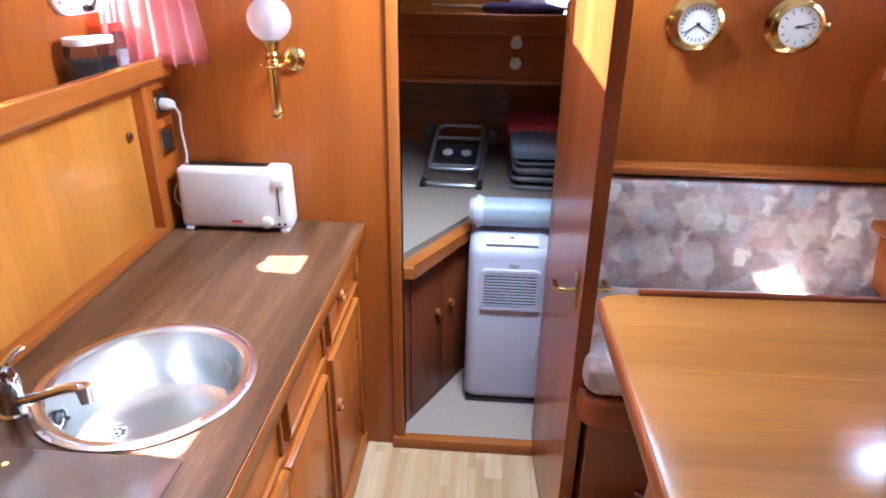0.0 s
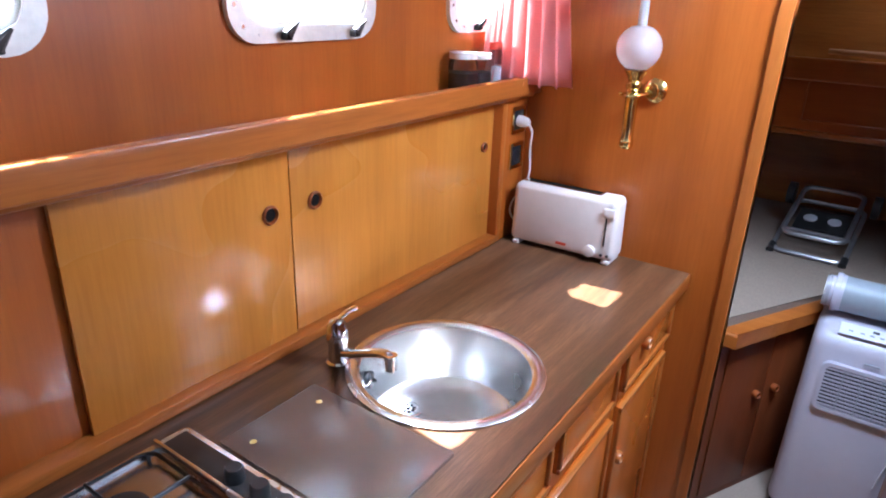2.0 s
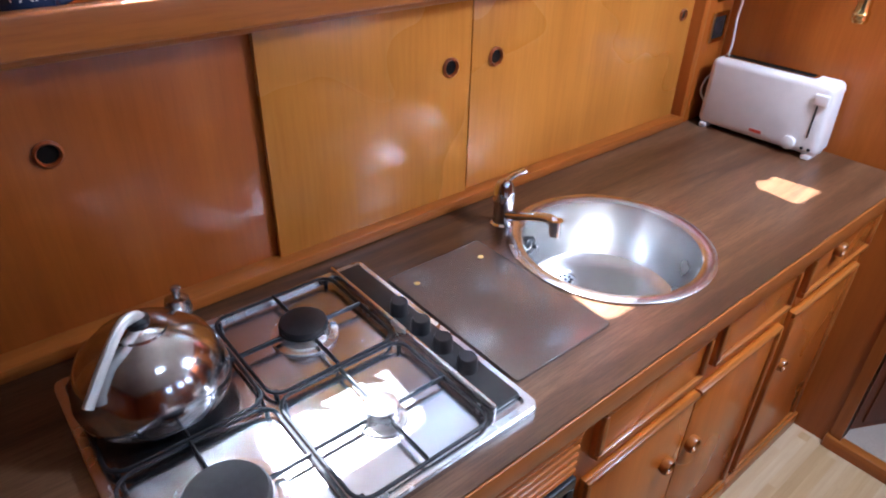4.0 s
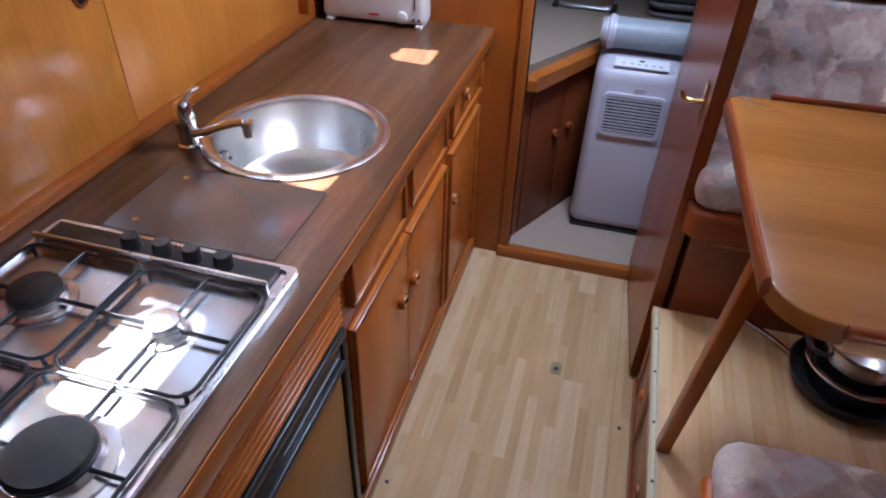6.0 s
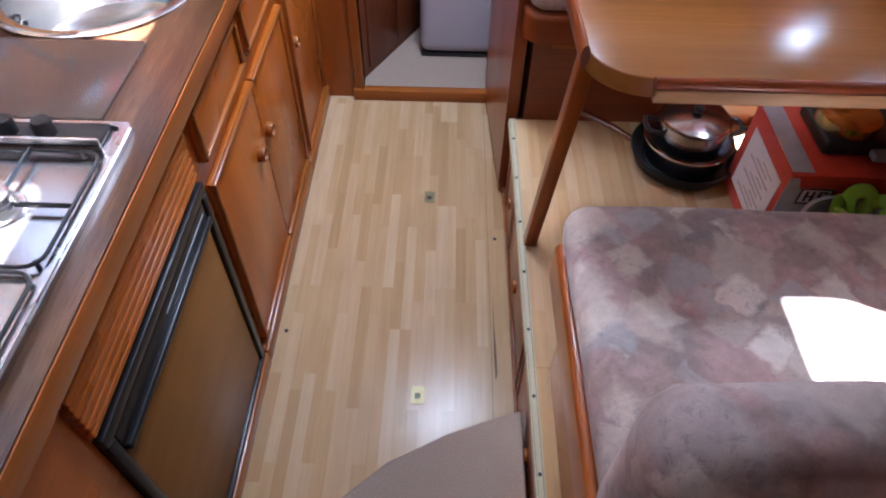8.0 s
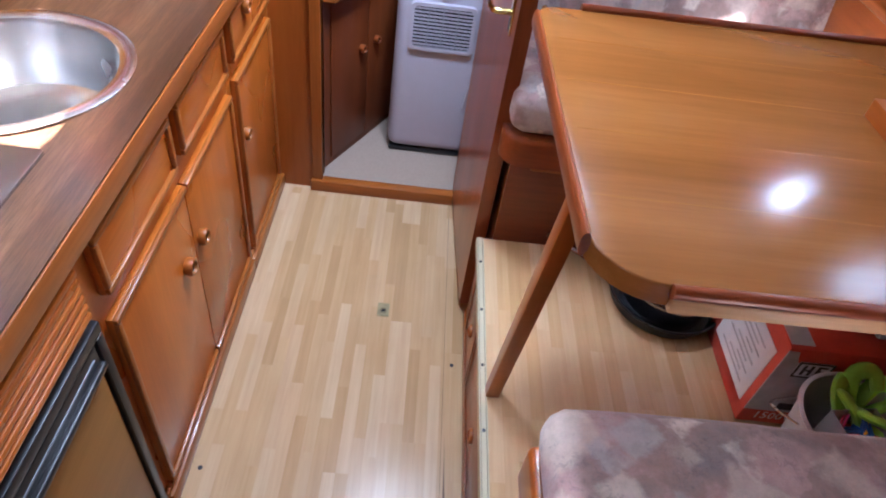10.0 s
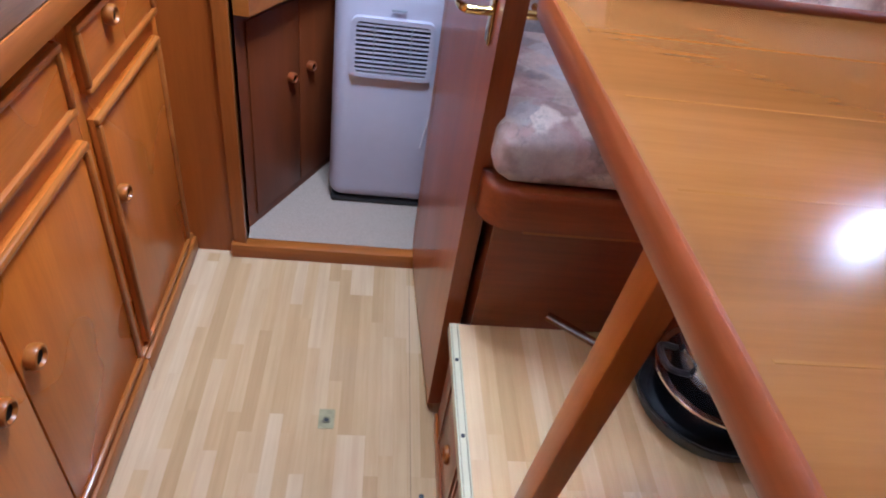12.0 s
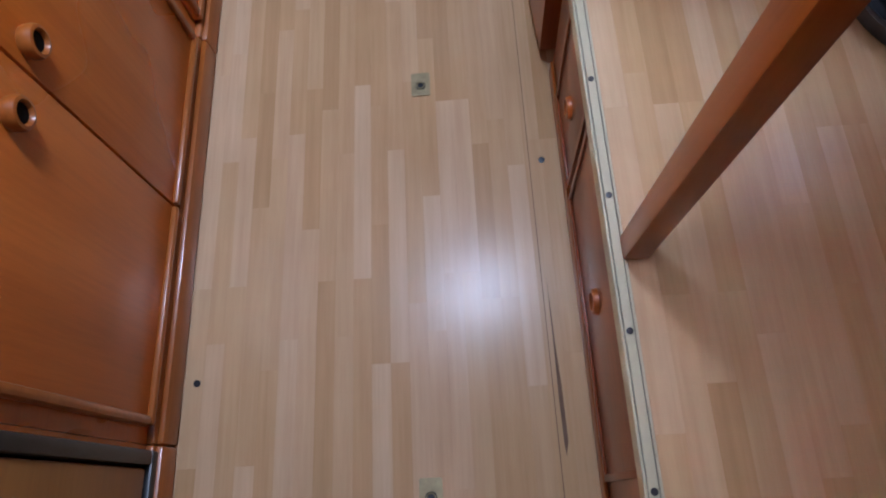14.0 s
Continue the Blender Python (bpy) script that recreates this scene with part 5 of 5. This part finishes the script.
tb = thing("table", (0.7, 1.07, DECK), "varnished teak dinette table with rounded corner and fiddle rails", "table")
TZ = 1.059
outl = [(1.19, 0.712), (1.19, 1.425), (0.275, 1.395)] + [(0.271 - 0.037 * math.sin(i / 6 * math.pi / 2), 1.358 + 0.037 * math.cos(i / 6 * math.pi / 2)) for i in range(7)] + [(0.245 + 0.09 - 0.09 * math.cos(i / 8 * math.pi / 2), 0.712 + 0.085 - 0.085 * math.sin(i / 8 * math.pi / 2)) for i in range(9)]
part("tabletop", prism(bm_(), outl[::-1], TZ - 0.03, TZ, r=0.003), TABLE, tb)
for y in (0.855, 1.0, 1.133, 1.27):
    part("inlay", box(bm_(), 0.262, 1.185, y, y + 0.0025, TZ - 0.001, TZ + 0.00015), INLAY, tb)
bm = tube(bm_(), [(0.243, 0.772, TZ - 0.008), (0.232, 1.352, TZ - 0.008)], 0.0065, 14, False, 2.8)
part("fiddle", bm, RED_Y, tb, "rounded mahogany fiddle rail")
bm = tube(bm_(), [(0.328, 0.708, TZ - 0.004), (1.19, 0.708, TZ - 0.004)], 0.008, 14, False, 1.15)
part("fiddle", bm, RED_X, tb, "rounded mahogany fiddle rail")
bm = tube(bm_(), [(0.318, 1.401, TZ - 0.002), (1.19, 1.43, TZ - 0.002)], 0.008, 12, False, 1.6)
part("fiddle", bm, RED_X, tb, "rounded mahogany fiddle rail")
part("apron", box(bm_(), 0.332, 1.19, 0.704, 0.722, TZ - 0.034, TZ - 0.0125, 0.002), RAWEDGE, tb, "pale unvarnished under-edge")
a, b = Vector((0.268, 1.049, DECK + 0.0005)), Vector((0.337, 1.077, TZ - 0.03))
bm = bm_()
w, d2 = 0.0225, 0.018
vs = []
for c, kx, ky in ((a, 0.85, 0.66), (b, 1.0, 1.05)):
    vs.append([bm.verts.new((c.x + sx * d2 * kx, c.y + sy * w * ky, c.z)) for sx, sy in ((-1, -1), (1, -1), (1, 1), (-1, 1))])
bm.faces.new(vs[0][::-1])
bm.faces.new(vs[1])
for i in range(4):
    bm.faces.new((vs[0][i], vs[0][(i + 1) % 4], vs[1][(i + 1) % 4], vs[1][i]))
bmesh.ops.bevel(bm, geom=bm.edges[:], offset=0.003, segments=2, affect="EDGES", profile=0.5)
part("leg", bm, MAHOG_Z, tb, "slanting mahogany table leg")
part("wall_cleat", box(bm_(), 1.17, 1.1985, 0.75, 1.4, TZ - 0.07, TZ - 0.031), MAHOG_Y, tb)

tray = thing("framed_tray", (0.86, 0.96, TZ), "wood-framed tray with pale base on the table", "tray")
bm = ring(bm_(), rrect(0.735, 1.05, 0.82, 1.135, 0.004, 2), rrect(0.753, 1.032, 0.838, 1.117, 0.003, 2), TZ + 0.0005, TZ + 0.03, Matrix())
part("frame", bm, MAHOG_Y, tray)
part("base", box(bm_(), 0.753, 1.032, 0.838, 1.117, TZ + 0.0005, TZ + 0.006), PAPER, tray)

ab = thing("bench", (0.7, 0.2, DECK), "varnished mahogany bench base with rounded lip edge", "bench", "dinette benches")
part("base", box(bm_(), 0.287, 1.198, -0.62, 0.683, DECK, 0.66), GOLD_X, ab)
part("lip", box(bm_(), 0.24, 1.198, -0.63, 0.698, 0.655, 0.745, 0.012, 4), MAHOG_Y, ab)
sc2 = thing("seat_cushion", (0.7, 0.37, 0.7455), "patchwork upholstered bench seat cushion with buttons", "cushion", "dinette cushions")
part("pad", puffed(0.248, 1.195, 0.02, 0.72, 0.7455, 0.828, 0.035, 0.014, ((0.405, 0.512), (0.7, 0.512), (1.0, 0.512)), 34), FABRIC, sc2)
for x in (0.405, 0.7, 1.0):
    part("button", lathe(bm_(), [(0.012, -0.004), (0.011, 0.004), (0.006, 0.008), (0.0, 0.009)], (x, 0.512, 0.812), (0, 0, 1), 16), FABRIC, sc2)
bc = solo("back_cushion", puffed(0.215, 1.19, 0.14, 0.255, 0.835, 1.105, 0.052, 0.01, (), 26, 0.006), FABRIC, (0.7, 0.12, 0.85), "upright patchwork back cushion of the aft bench", "cushion", "dinette cushions")
solo("back_board", box(bm_(), 0.35, 1.198, 0.075, 0.125, 0.7455, 1.1, 0.02, 4), MAHOG_X, (0.7, 0.11, 0.7455), "rounded mahogany board behind the back cushion", "board")

# ---- under the table ----
CKX, CKY = 0.718, 1.375
ck = thing("frying_pan", (CKX, CKY, DECK), "black frying pan with steel handle on the platform floor", "pan", "stacked cookware")
part("pan", lathe(bm_(), [(0.0, 0.0006), (0.115, 0.0006), (0.13, 0.008), (0.145, 0.045), (0.148, 0.046), (0.146, 0.05), (0.14, 0.046), (0.126, 0.012), (0.0, 0.006)], (CKX, CKY, DECK), (0, 0, 1), 48), ENAMEL, ck)
hp = curve([(CKX - 0.14, CKY + 0.04, DECK + 0.042), (CKX - 0.2, CKY + 0.075, DECK + 0.06), (CKX - 0.3, CKY + 0.135, DECK + 0.075)], 6)
part("handle", tube(bm_(), hp, 0.011, 10, False, 0.6), POTSTEEL, ck)
p2 = thing("saucepan", (CKX, CKY, DECK + 0.01), "steel saucepan nested in the frying pan", "pan", "stacked cookware")
part("body", lathe(bm_(), [(0.0, 0.0065), (0.1, 0.0065), (0.11, 0.012), (0.114, 0.085), (0.12, 0.087), (0.12, 0.092), (0.108, 0.09), (0.105, 0.02), (0.0, 0.012)], (CKX, CKY, DECK), (0, 0, 1), 48), POTSTEEL, p2)
part("rim", lathe(bm_(), [(0.1145, 0.0845), (0.1225, 0.087), (0.1225, 0.0925), (0.1205, 0.0925), (0.1205, 0.0885)], (CKX, CKY, DECK), (0, 0, 1), 48), CHROME, p2)
part("handle", tube(bm_(), curve([(CKX + 0.112, CKY + 0.02, DECK + 0.072), (CKX + 0.15, CKY + 0.03, DECK + 0.085), (CKX + 0.2, CKY + 0.04, DECK + 0.094)], 5), 0.008, 10, False, 0.6), BLACK, p2)
p3 = thing("saucepan", (CKX, CKY, DECK + 0.02), "small steel saucepan with side handles, nested on top", "pan", "stacked cookware")
part("body", lathe(bm_(), [(0.0, 0.0125), (0.08, 0.0125), (0.086, 0.02), (0.09, 0.145), (0.095, 0.147), (0.095, 0.152), (0.085, 0.15), (0.0, 0.14)], (CKX, CKY, DECK), (0, 0, 1), 48), POTSTEEL, p3)
lidp = part("lid", lathe(bm_(), [(0.093, 0.1525), (0.09, 0.158), (0.05, 0.168), (0.0, 0.171)], (CKX, CKY, DECK), (0, 0, 1), 40), POTSTEEL, p3)
part("lid_knob", lathe(bm_(), [(0.008, 0.17), (0.014, 0.182), (0.012, 0.188), (0.0, 0.19)], (CKX, CKY, DECK), (0, 0, 1), 20), BLACK, lidp)
for s in (-1, 1):
    part("side_handle", tube(bm_(), curve([(CKX + s * 0.088, CKY - 0.03, DECK + 0.12), (CKX + s * 0.125, CKY - 0.025, DECK + 0.13), (CKX + s * 0.125, CKY + 0.025, DECK + 0.13), (CKX + s * 0.088, CKY + 0.03, DECK + 0.12)], 5), 0.006, 8), BLACK, p3)

bx = thing("cardboard_box", (0.95, 1.1, DECK), "red and grey printed appliance box with a white side panel", "box")
BM = Matrix.Translation((0.817, 1.036, DECK + 0.0008)) @ Matrix.Rotation(radians(-1), 4, "Z") @ Matrix.Diagonal((1.05, 1.11, 1.09, 1.0))
part("carton", box(bm_(), 0, 0.37, 0, 0.235, 0, 0.24, 0.003, 2, BM), REDCARD, bx)
part("side_panel", box(bm_(), -0.0012, 0.001, 0.022, 0.2, 0.04, 0.2, 0, 1, BM), PAPER, bx)
bm = prism(bm_(), [(0.0, 0.045), (0.37, 0.045), (0.37, 0.13), (0.1, 0.155), (0.03, 0.205), (0.02, 0.232), (0.0, 0.232)], -0.0012, 0.001, BM @ FACE_Y)
part("front_panel", bm, GREYCARD, bx)
part("top_panel", box(bm_(), 0.004, 0.05, 0.01, 0.225, 0.2385, 0.2412, 0, 1, BM), GREYCARD, bx)
bm = bm_()
for a0, a1, b0, b1 in ((0.085, 0.155, 0.118, 0.122), (0.085, 0.155, 0.158, 0.162), (0.085, 0.089, 0.122, 0.158), (0.151, 0.155, 0.122, 0.158), (0.098, 0.104, 0.126, 0.154), (0.112, 0.118, 0.126, 0.154), (0.104, 0.112, 0.138, 0.142), (0.126, 0.132, 0.126, 0.154), (0.132, 0.145, 0.149, 0.154), (0.132, 0.142, 0.138, 0.142), (0.132, 0.145, 0.126, 0.131)):
    box(bm, a0 - 0.05, a1 - 0.05, -0.0028, -0.0012, b0 + 0.045, b1 + 0.045, 0, 1, BM)
part("mark_ground", box(bm_(), 0.035, 0.105, -0.0022, -0.0008, 0.163, 0.207, 0, 1, BM), PAPER, bx)
part("mark", bm, BLACK, bx)
bm = lettering("1500W", 0.032)
bm.transform(BM @ Matrix.Translation((0.075, -0.0016, 0.018)) @ Matrix.Rotation(radians(90), 4, "X"))
part("lettering", bm, PAPER, bx, "pale lettering", smooth=0)
bm = bm_()
for i in range(6):
    box(bm, 0.19 + i * 0.024, 0.206 + i * 0.024, -0.0022, -0.0008, 0.145, 0.165, 0, 1, BM)
part("small_lettering", bm, PAPER, bx)
bm = bm_()
for i in range(9):
    box(bm, -0.0022, -0.0008, 0.05 + 0.02 * (i % 2), 0.17 - 0.03 * (i % 3), 0.06 + i * 0.014, 0.064 + i * 0.014, 0, 1, BM)
part("fine_print", bm, GREYCARD, bx)
bm = bm_()
box(bm, 0.06, 0.13, -0.0026, -0.0008, 0.055, 0.075, 0, 1, BM)
rod(bm, BM @ Vector((0.115, -0.0008, 0.095)), BM @ Vector((0.115, -0.0026, 0.095)), 0.022, None, 20)
part("picture", bm, BLACK, bx)
BOXTOP = DECK + 0.264
dv = thing("toasted_sandwich_maker", (1.02, 1.18, BOXTOP), "dark appliance with brass-coloured lid lying on the box", "appliance")
bm = box(bm_(), 0.9, 1.12, 1.1, 1.26, BOXTOP, BOXTOP + 0.038, 0.012, 3)
part("body", bm, BLACK, dv)
part("lid", lathe(bm_(), [(0.07, 0.0), (0.07, 0.025), (0.062, 0.03), (0.0, 0.031)], (0.97, 1.18, BOXTOP + 0.038), (0, 0, 1), 32), BRASS, dv)
part("handle", box(bm_(), 1.0, 1.1, 1.07, 1.1, BOXTOP + 0.009, BOXTOP + 0.029, 0.006, 2), ACGREY, dv)

BX, BY = 0.94, 0.912
bu = thing("bucket", (BX, BY, DECK), "white plastic bucket holding lime green cloths", "bucket")
part("tub", lathe(bm_(), [(0.0, 0.0008), (0.085, 0.0008), (0.09, 0.006), (0.115, 0.2), (0.121, 0.202), (0.121, 0.208), (0.112, 0.208), (0.086, 0.012), (0.0, 0.008)], (BX, BY, DECK), (0, 0, 1), 40), BUCKET, bu)
part("bail", tube(bm_(), curve([(BX - 0.12, BY, DECK + 0.19), (BX - 0.125, BY + 0.06, DECK + 0.15), (BX - 0.1, BY + 0.1, DECK + 0.12), (BX, BY + 0.128, DECK + 0.11)], 6), 0.0025, 8), STAINLESS, bu)
gl = thing("rubber_gloves", (BX + 0.03, BY + 0.02, DECK + 0.12), "lime green rubber cloths bundled in the bucket", "gloves")
for i in range(7):
    w = i * 0.9
    c = Vector((BX + 0.034 + 0.042 * math.cos(w), BY + 0.044 + 0.042 * math.sin(w), DECK + 0.205 + 0.012 * math.sin(i * 2.1)))
    bm = tube(bm_(), curve([c, c + Vector((0.03 * math.cos(w + 1), 0.03 * math.sin(w + 1), 0.022)), c + Vector((0.055 * math.cos(w + 1.8), 0.05 * math.sin(w + 1.8), 0.012)), c + Vector((0.05 * math.cos(w + 2.6), 0.05 * math.sin(w + 2.6), -0.05))], 5), 0.017, 10, False, 0.5)
    part("fold", bm, LIME, gl)
pb = thing("peg_box", (BX - 0.022, BY - 0.016, DECK + 0.01), "clear plastic box of coloured clothes pegs, in the bucket", "peg box")
km = Matrix.Translation((BX - 0.022, BY - 0.016, DECK + 0.0125)) @ Matrix.Rotation(radians(8), 4, "Z") @ Matrix.Diagonal((0.56, 0.65, 1.1, 1.0))
bm = bm_()
for a in ((-0.085, -0.082, -0.05, 0.05), (0.082, 0.085, -0.05, 0.05), (-0.082, 0.082, -0.05, -0.047), (-0.082, 0.082, 0.047, 0.05)):
    box(bm, *a, 0, 0.2, 0, 1, km)
box(bm, -0.085, 0.085, -0.05, 0.05, 0.0, 0.004, 0, 1, km)
part("tub", bm, CLEARPLASTIC, pb, smooth=0)
for i in range(16):
    p = km @ Vector((random.uniform(-0.06, 0.06), random.uniform(-0.032, 0.032), random.uniform(0.14, 0.185)))
    rot = Matrix.Translation(p) @ Euler((random.uniform(-0.6, 0.6), random.uniform(-0.4, 0.4), random.uniform(0, 3))).to_matrix().to_4x4()
    bm = box(bm_(), -0.03, 0.03, -0.005, -0.001, -0.005, 0.005, 0.001, 1, rot)
    box(bm, -0.03, 0.03, 0.001, 0.005, -0.005, 0.005, 0.001, 1, rot)
    part("peg", bm, (PINK, YELLOW, BLUE, REDCARD)[i % 4], pb)
part("filling", box(bm_(), -0.08, 0.08, -0.045, 0.045, 0.005, 0.15, 0.004, 1, km), YELLOW, pb)

# ---- platform edge ----
rail = thing("edge_rail", (0.245, 0.6, DECK), "ribbed cream aluminium edging strip with dark screws", "edging", "", "structure")
part("groove", box(bm_(), 0.2395, 0.257, -0.6, 1.544, DECK - 0.006, DECK + 0.0005), GROOVE, rail)
bm = bm_()
for x0, x1 in ((0.2385, 0.2415), (0.2428, 0.2532), (0.2545, 0.2575)):
    box(bm, x0, x1, -0.6, 1.544, DECK - 0.001, DECK + 0.0035, 0.0006, 1)
box(bm, 0.2385, 0.2405, -0.6, 1.544, DECK - 0.022, DECK - 0.001)
part("strip", bm, RAIL, rail, smooth=20)
for i in range(7):
    y = 1.449 - 0.166 * i
    part("screw", lathe(bm_(), [(0.004, 0.0), (0.004, 0.001), (0.0, 0.0015)], (0.248, y, DECK + 0.0034), (0, 0, 1), 12), BLACK, rail)
rs = thing("riser_lockers", (0.25, 0.9, 0), "low mahogany locker fronts under the platform edge", "locker")
part("face", box(bm_(), 0.255, 0.2665, -0.6, 1.545, 0.0, DECK - 0.007), RED_Y, rs)
part("skirting", box(bm_(), 0.248, 0.2545, -0.6, 1.545, 0.0, 0.035, 0.003), TRIM_Y, rs)
for y0, y1, k in ((1.265, 1.45, 1.352), (0.80, 1.25, 1.035), (0.3, 0.77, 0.56)):
    d = part("locker_door", box(bm_(), 0.249, 0.2548, y0, y1, 0.06, 0.29, 0.002), RED_Y, rs)
    bm = bm_()
    for a, b, c, e in ((y0, y1, 0.28, 0.29), (y0, y1, 0.06, 0.07), (y0, y0 + 0.01, 0.07, 0.28), (y1 - 0.01, y1, 0.07, 0.28)):
        box(bm, 0.2455, 0.2495, a, b, c, e, 0.0015)
    part("moulding", bm, RED_Y, d)
    ring_pull(d, 0.2595, k, 0.17, 0.017, (-1, 0, 0))

step = thing("companion_step", (0, 0.2, 0), "beige carpet-covered companionway step with a slanting front", "step")
part("tread", prism(bm_(), [(0.24, 0.66), (0.19, 0.64), (0.06, 0.59), (-0.06, 0.53), (-0.25, 0.36), (-0.38, 0.2), (-0.38, -0.4), (0.24, -0.4)], 0.0, 0.2, r=0.012), CARPET, step)

for x, y, lab in ((0.0, 1.54, "square brass flush lift ring in the floor"), (-0.008, 0.793, "square brass flush lift ring in the floor, polished")):
    lt = thing("floor_latch", (x, y, 0), lab, "latch", "floor latches")
    part("plate", ring(bm_(), rrect(x - 0.018, x + 0.018, y - 0.026, y + 0.026, 0.003, 2), rrect(x - 0.009, x + 0.009, y - 0.012, y + 0.006, 0.006, 2), 0.0004, 0.0022, Matrix()), DULLBRASS, lt)
    part("pit", box(bm_(), x - 0.012, x + 0.012, y - 0.014, y + 0.008, 0.0002, 0.0007), BLACK, lt)
    part("ring", tube(bm_(), [(x + 0.007 * math.cos(w / 12 * 6.283), y - 0.003 + 0.007 * math.sin(w / 12 * 6.283), 0.003) for w in range(12)], 0.0011, 6, True), DULLBRASS, lt)
for x, y in ((-0.392, 0.985), (0.216, 1.356)):
    solo("floor_screw", lathe(bm_(), [(0.006, 0.0001), (0.006, 0.0012), (0.0, 0.0018)], (x, y, 0), (0, 0, 1), 12), BLACK, (x, y, 0), "dark plugged screw in the floor", "screw", "floor screws")

solo("floor_seam", box(bm_(), 0.1925, 0.1938, 0.66, 2.08, 0.0001, 0.0004), CHIPPED, (0.193, 1.4, 0), "narrow dark seam along the laminate floor", "seam", "", "structure")
bm = prism(bm_(), [(0.203, 0.84), (0.208, 0.862), (0.207, 0.95), (0.204, 1.02), (0.2015, 1.13), (0.2012, 1.02), (0.2005, 0.93), (0.2015, 0.86)], 0.0002, 0.0009)
solo("floor_chip", bm, CHIPPED, (0.205, 0.95, 0), "long dark chip worn out of the laminate floor", "chip", "", "structure")

# ---- laminate strips ----
STRIPS = {}


def strip_mesh(w, ln):
    key = (round(w, 4), round(ln, 3))
    if key not in STRIPS:
        bm = bmesh.new()
        g, e = 0.00003, 0.00018
        lo = [bm.verts.new(p) for p in ((g, g, -0.0035), (w - g, g, -0.0035), (w - g, ln - g, -0.0035), (g, ln - g, -0.0035))]
        md = [bm.verts.new((v.co.x, v.co.y, -e * 0.4)) for v in lo]
        hi = [bm.verts.new(p) for p in ((g + e, g + e, 0), (w - g - e, g + e, 0), (w - g - e, ln - g - e, 0), (g + e, ln - g - e, 0))]
        bm.faces.new(hi)
        for a, b in ((lo, md), (md, hi)):
            for i in range(4):
                bm.faces.new((a[i], a[(i + 1) % 4], b[(i + 1) % 4], b[i]))
        me = bpy.data.meshes.new("strip")
        bm.to_mesh(me)
        bm.free()
        me.materials.append(STRIP)
        STRIPS[key] = me
    return STRIPS[key]


def lay(parent, x0, x1, y0, y1, z, w):
    rnd = random.Random(int(1000 * x0) + 77)
    n = max(1, round((x1 - x0) / w))
    w = (x1 - x0) / n
    for i in range(n):
        y = y0 - rnd.choice((0.05, 0.1, 0.15, 0.2, 0.25))
        while y < y1 - 0.001:
            ln = rnd.choice((0.25, 0.3, 0.35, 0.4, 0.45))
            a, b = max(y, y0), min(y + ln, y1)
            if b - a > 0.01:
                ob = new("strip", strip_mesh(w, b - a))
                ob.parent = parent
                ob.location = Vector((x0 + i * w, a, z)) - PLACES[parent]
            y += ln


lay(floor, FX + 0.022, 0.248, 0.15, 2.085, 0.0, 0.031)
deck_floor = structure("floor_platform", box(bm_(), 0.2582, 1.198, -0.6, 1.545, DECK - 0.006, DECK - 0.0012), STRIP, "pale laminate strips on the platform")
lay(deck_floor, 0.2585, 1.198, 0.69, 1.545, DECK, 0.031)
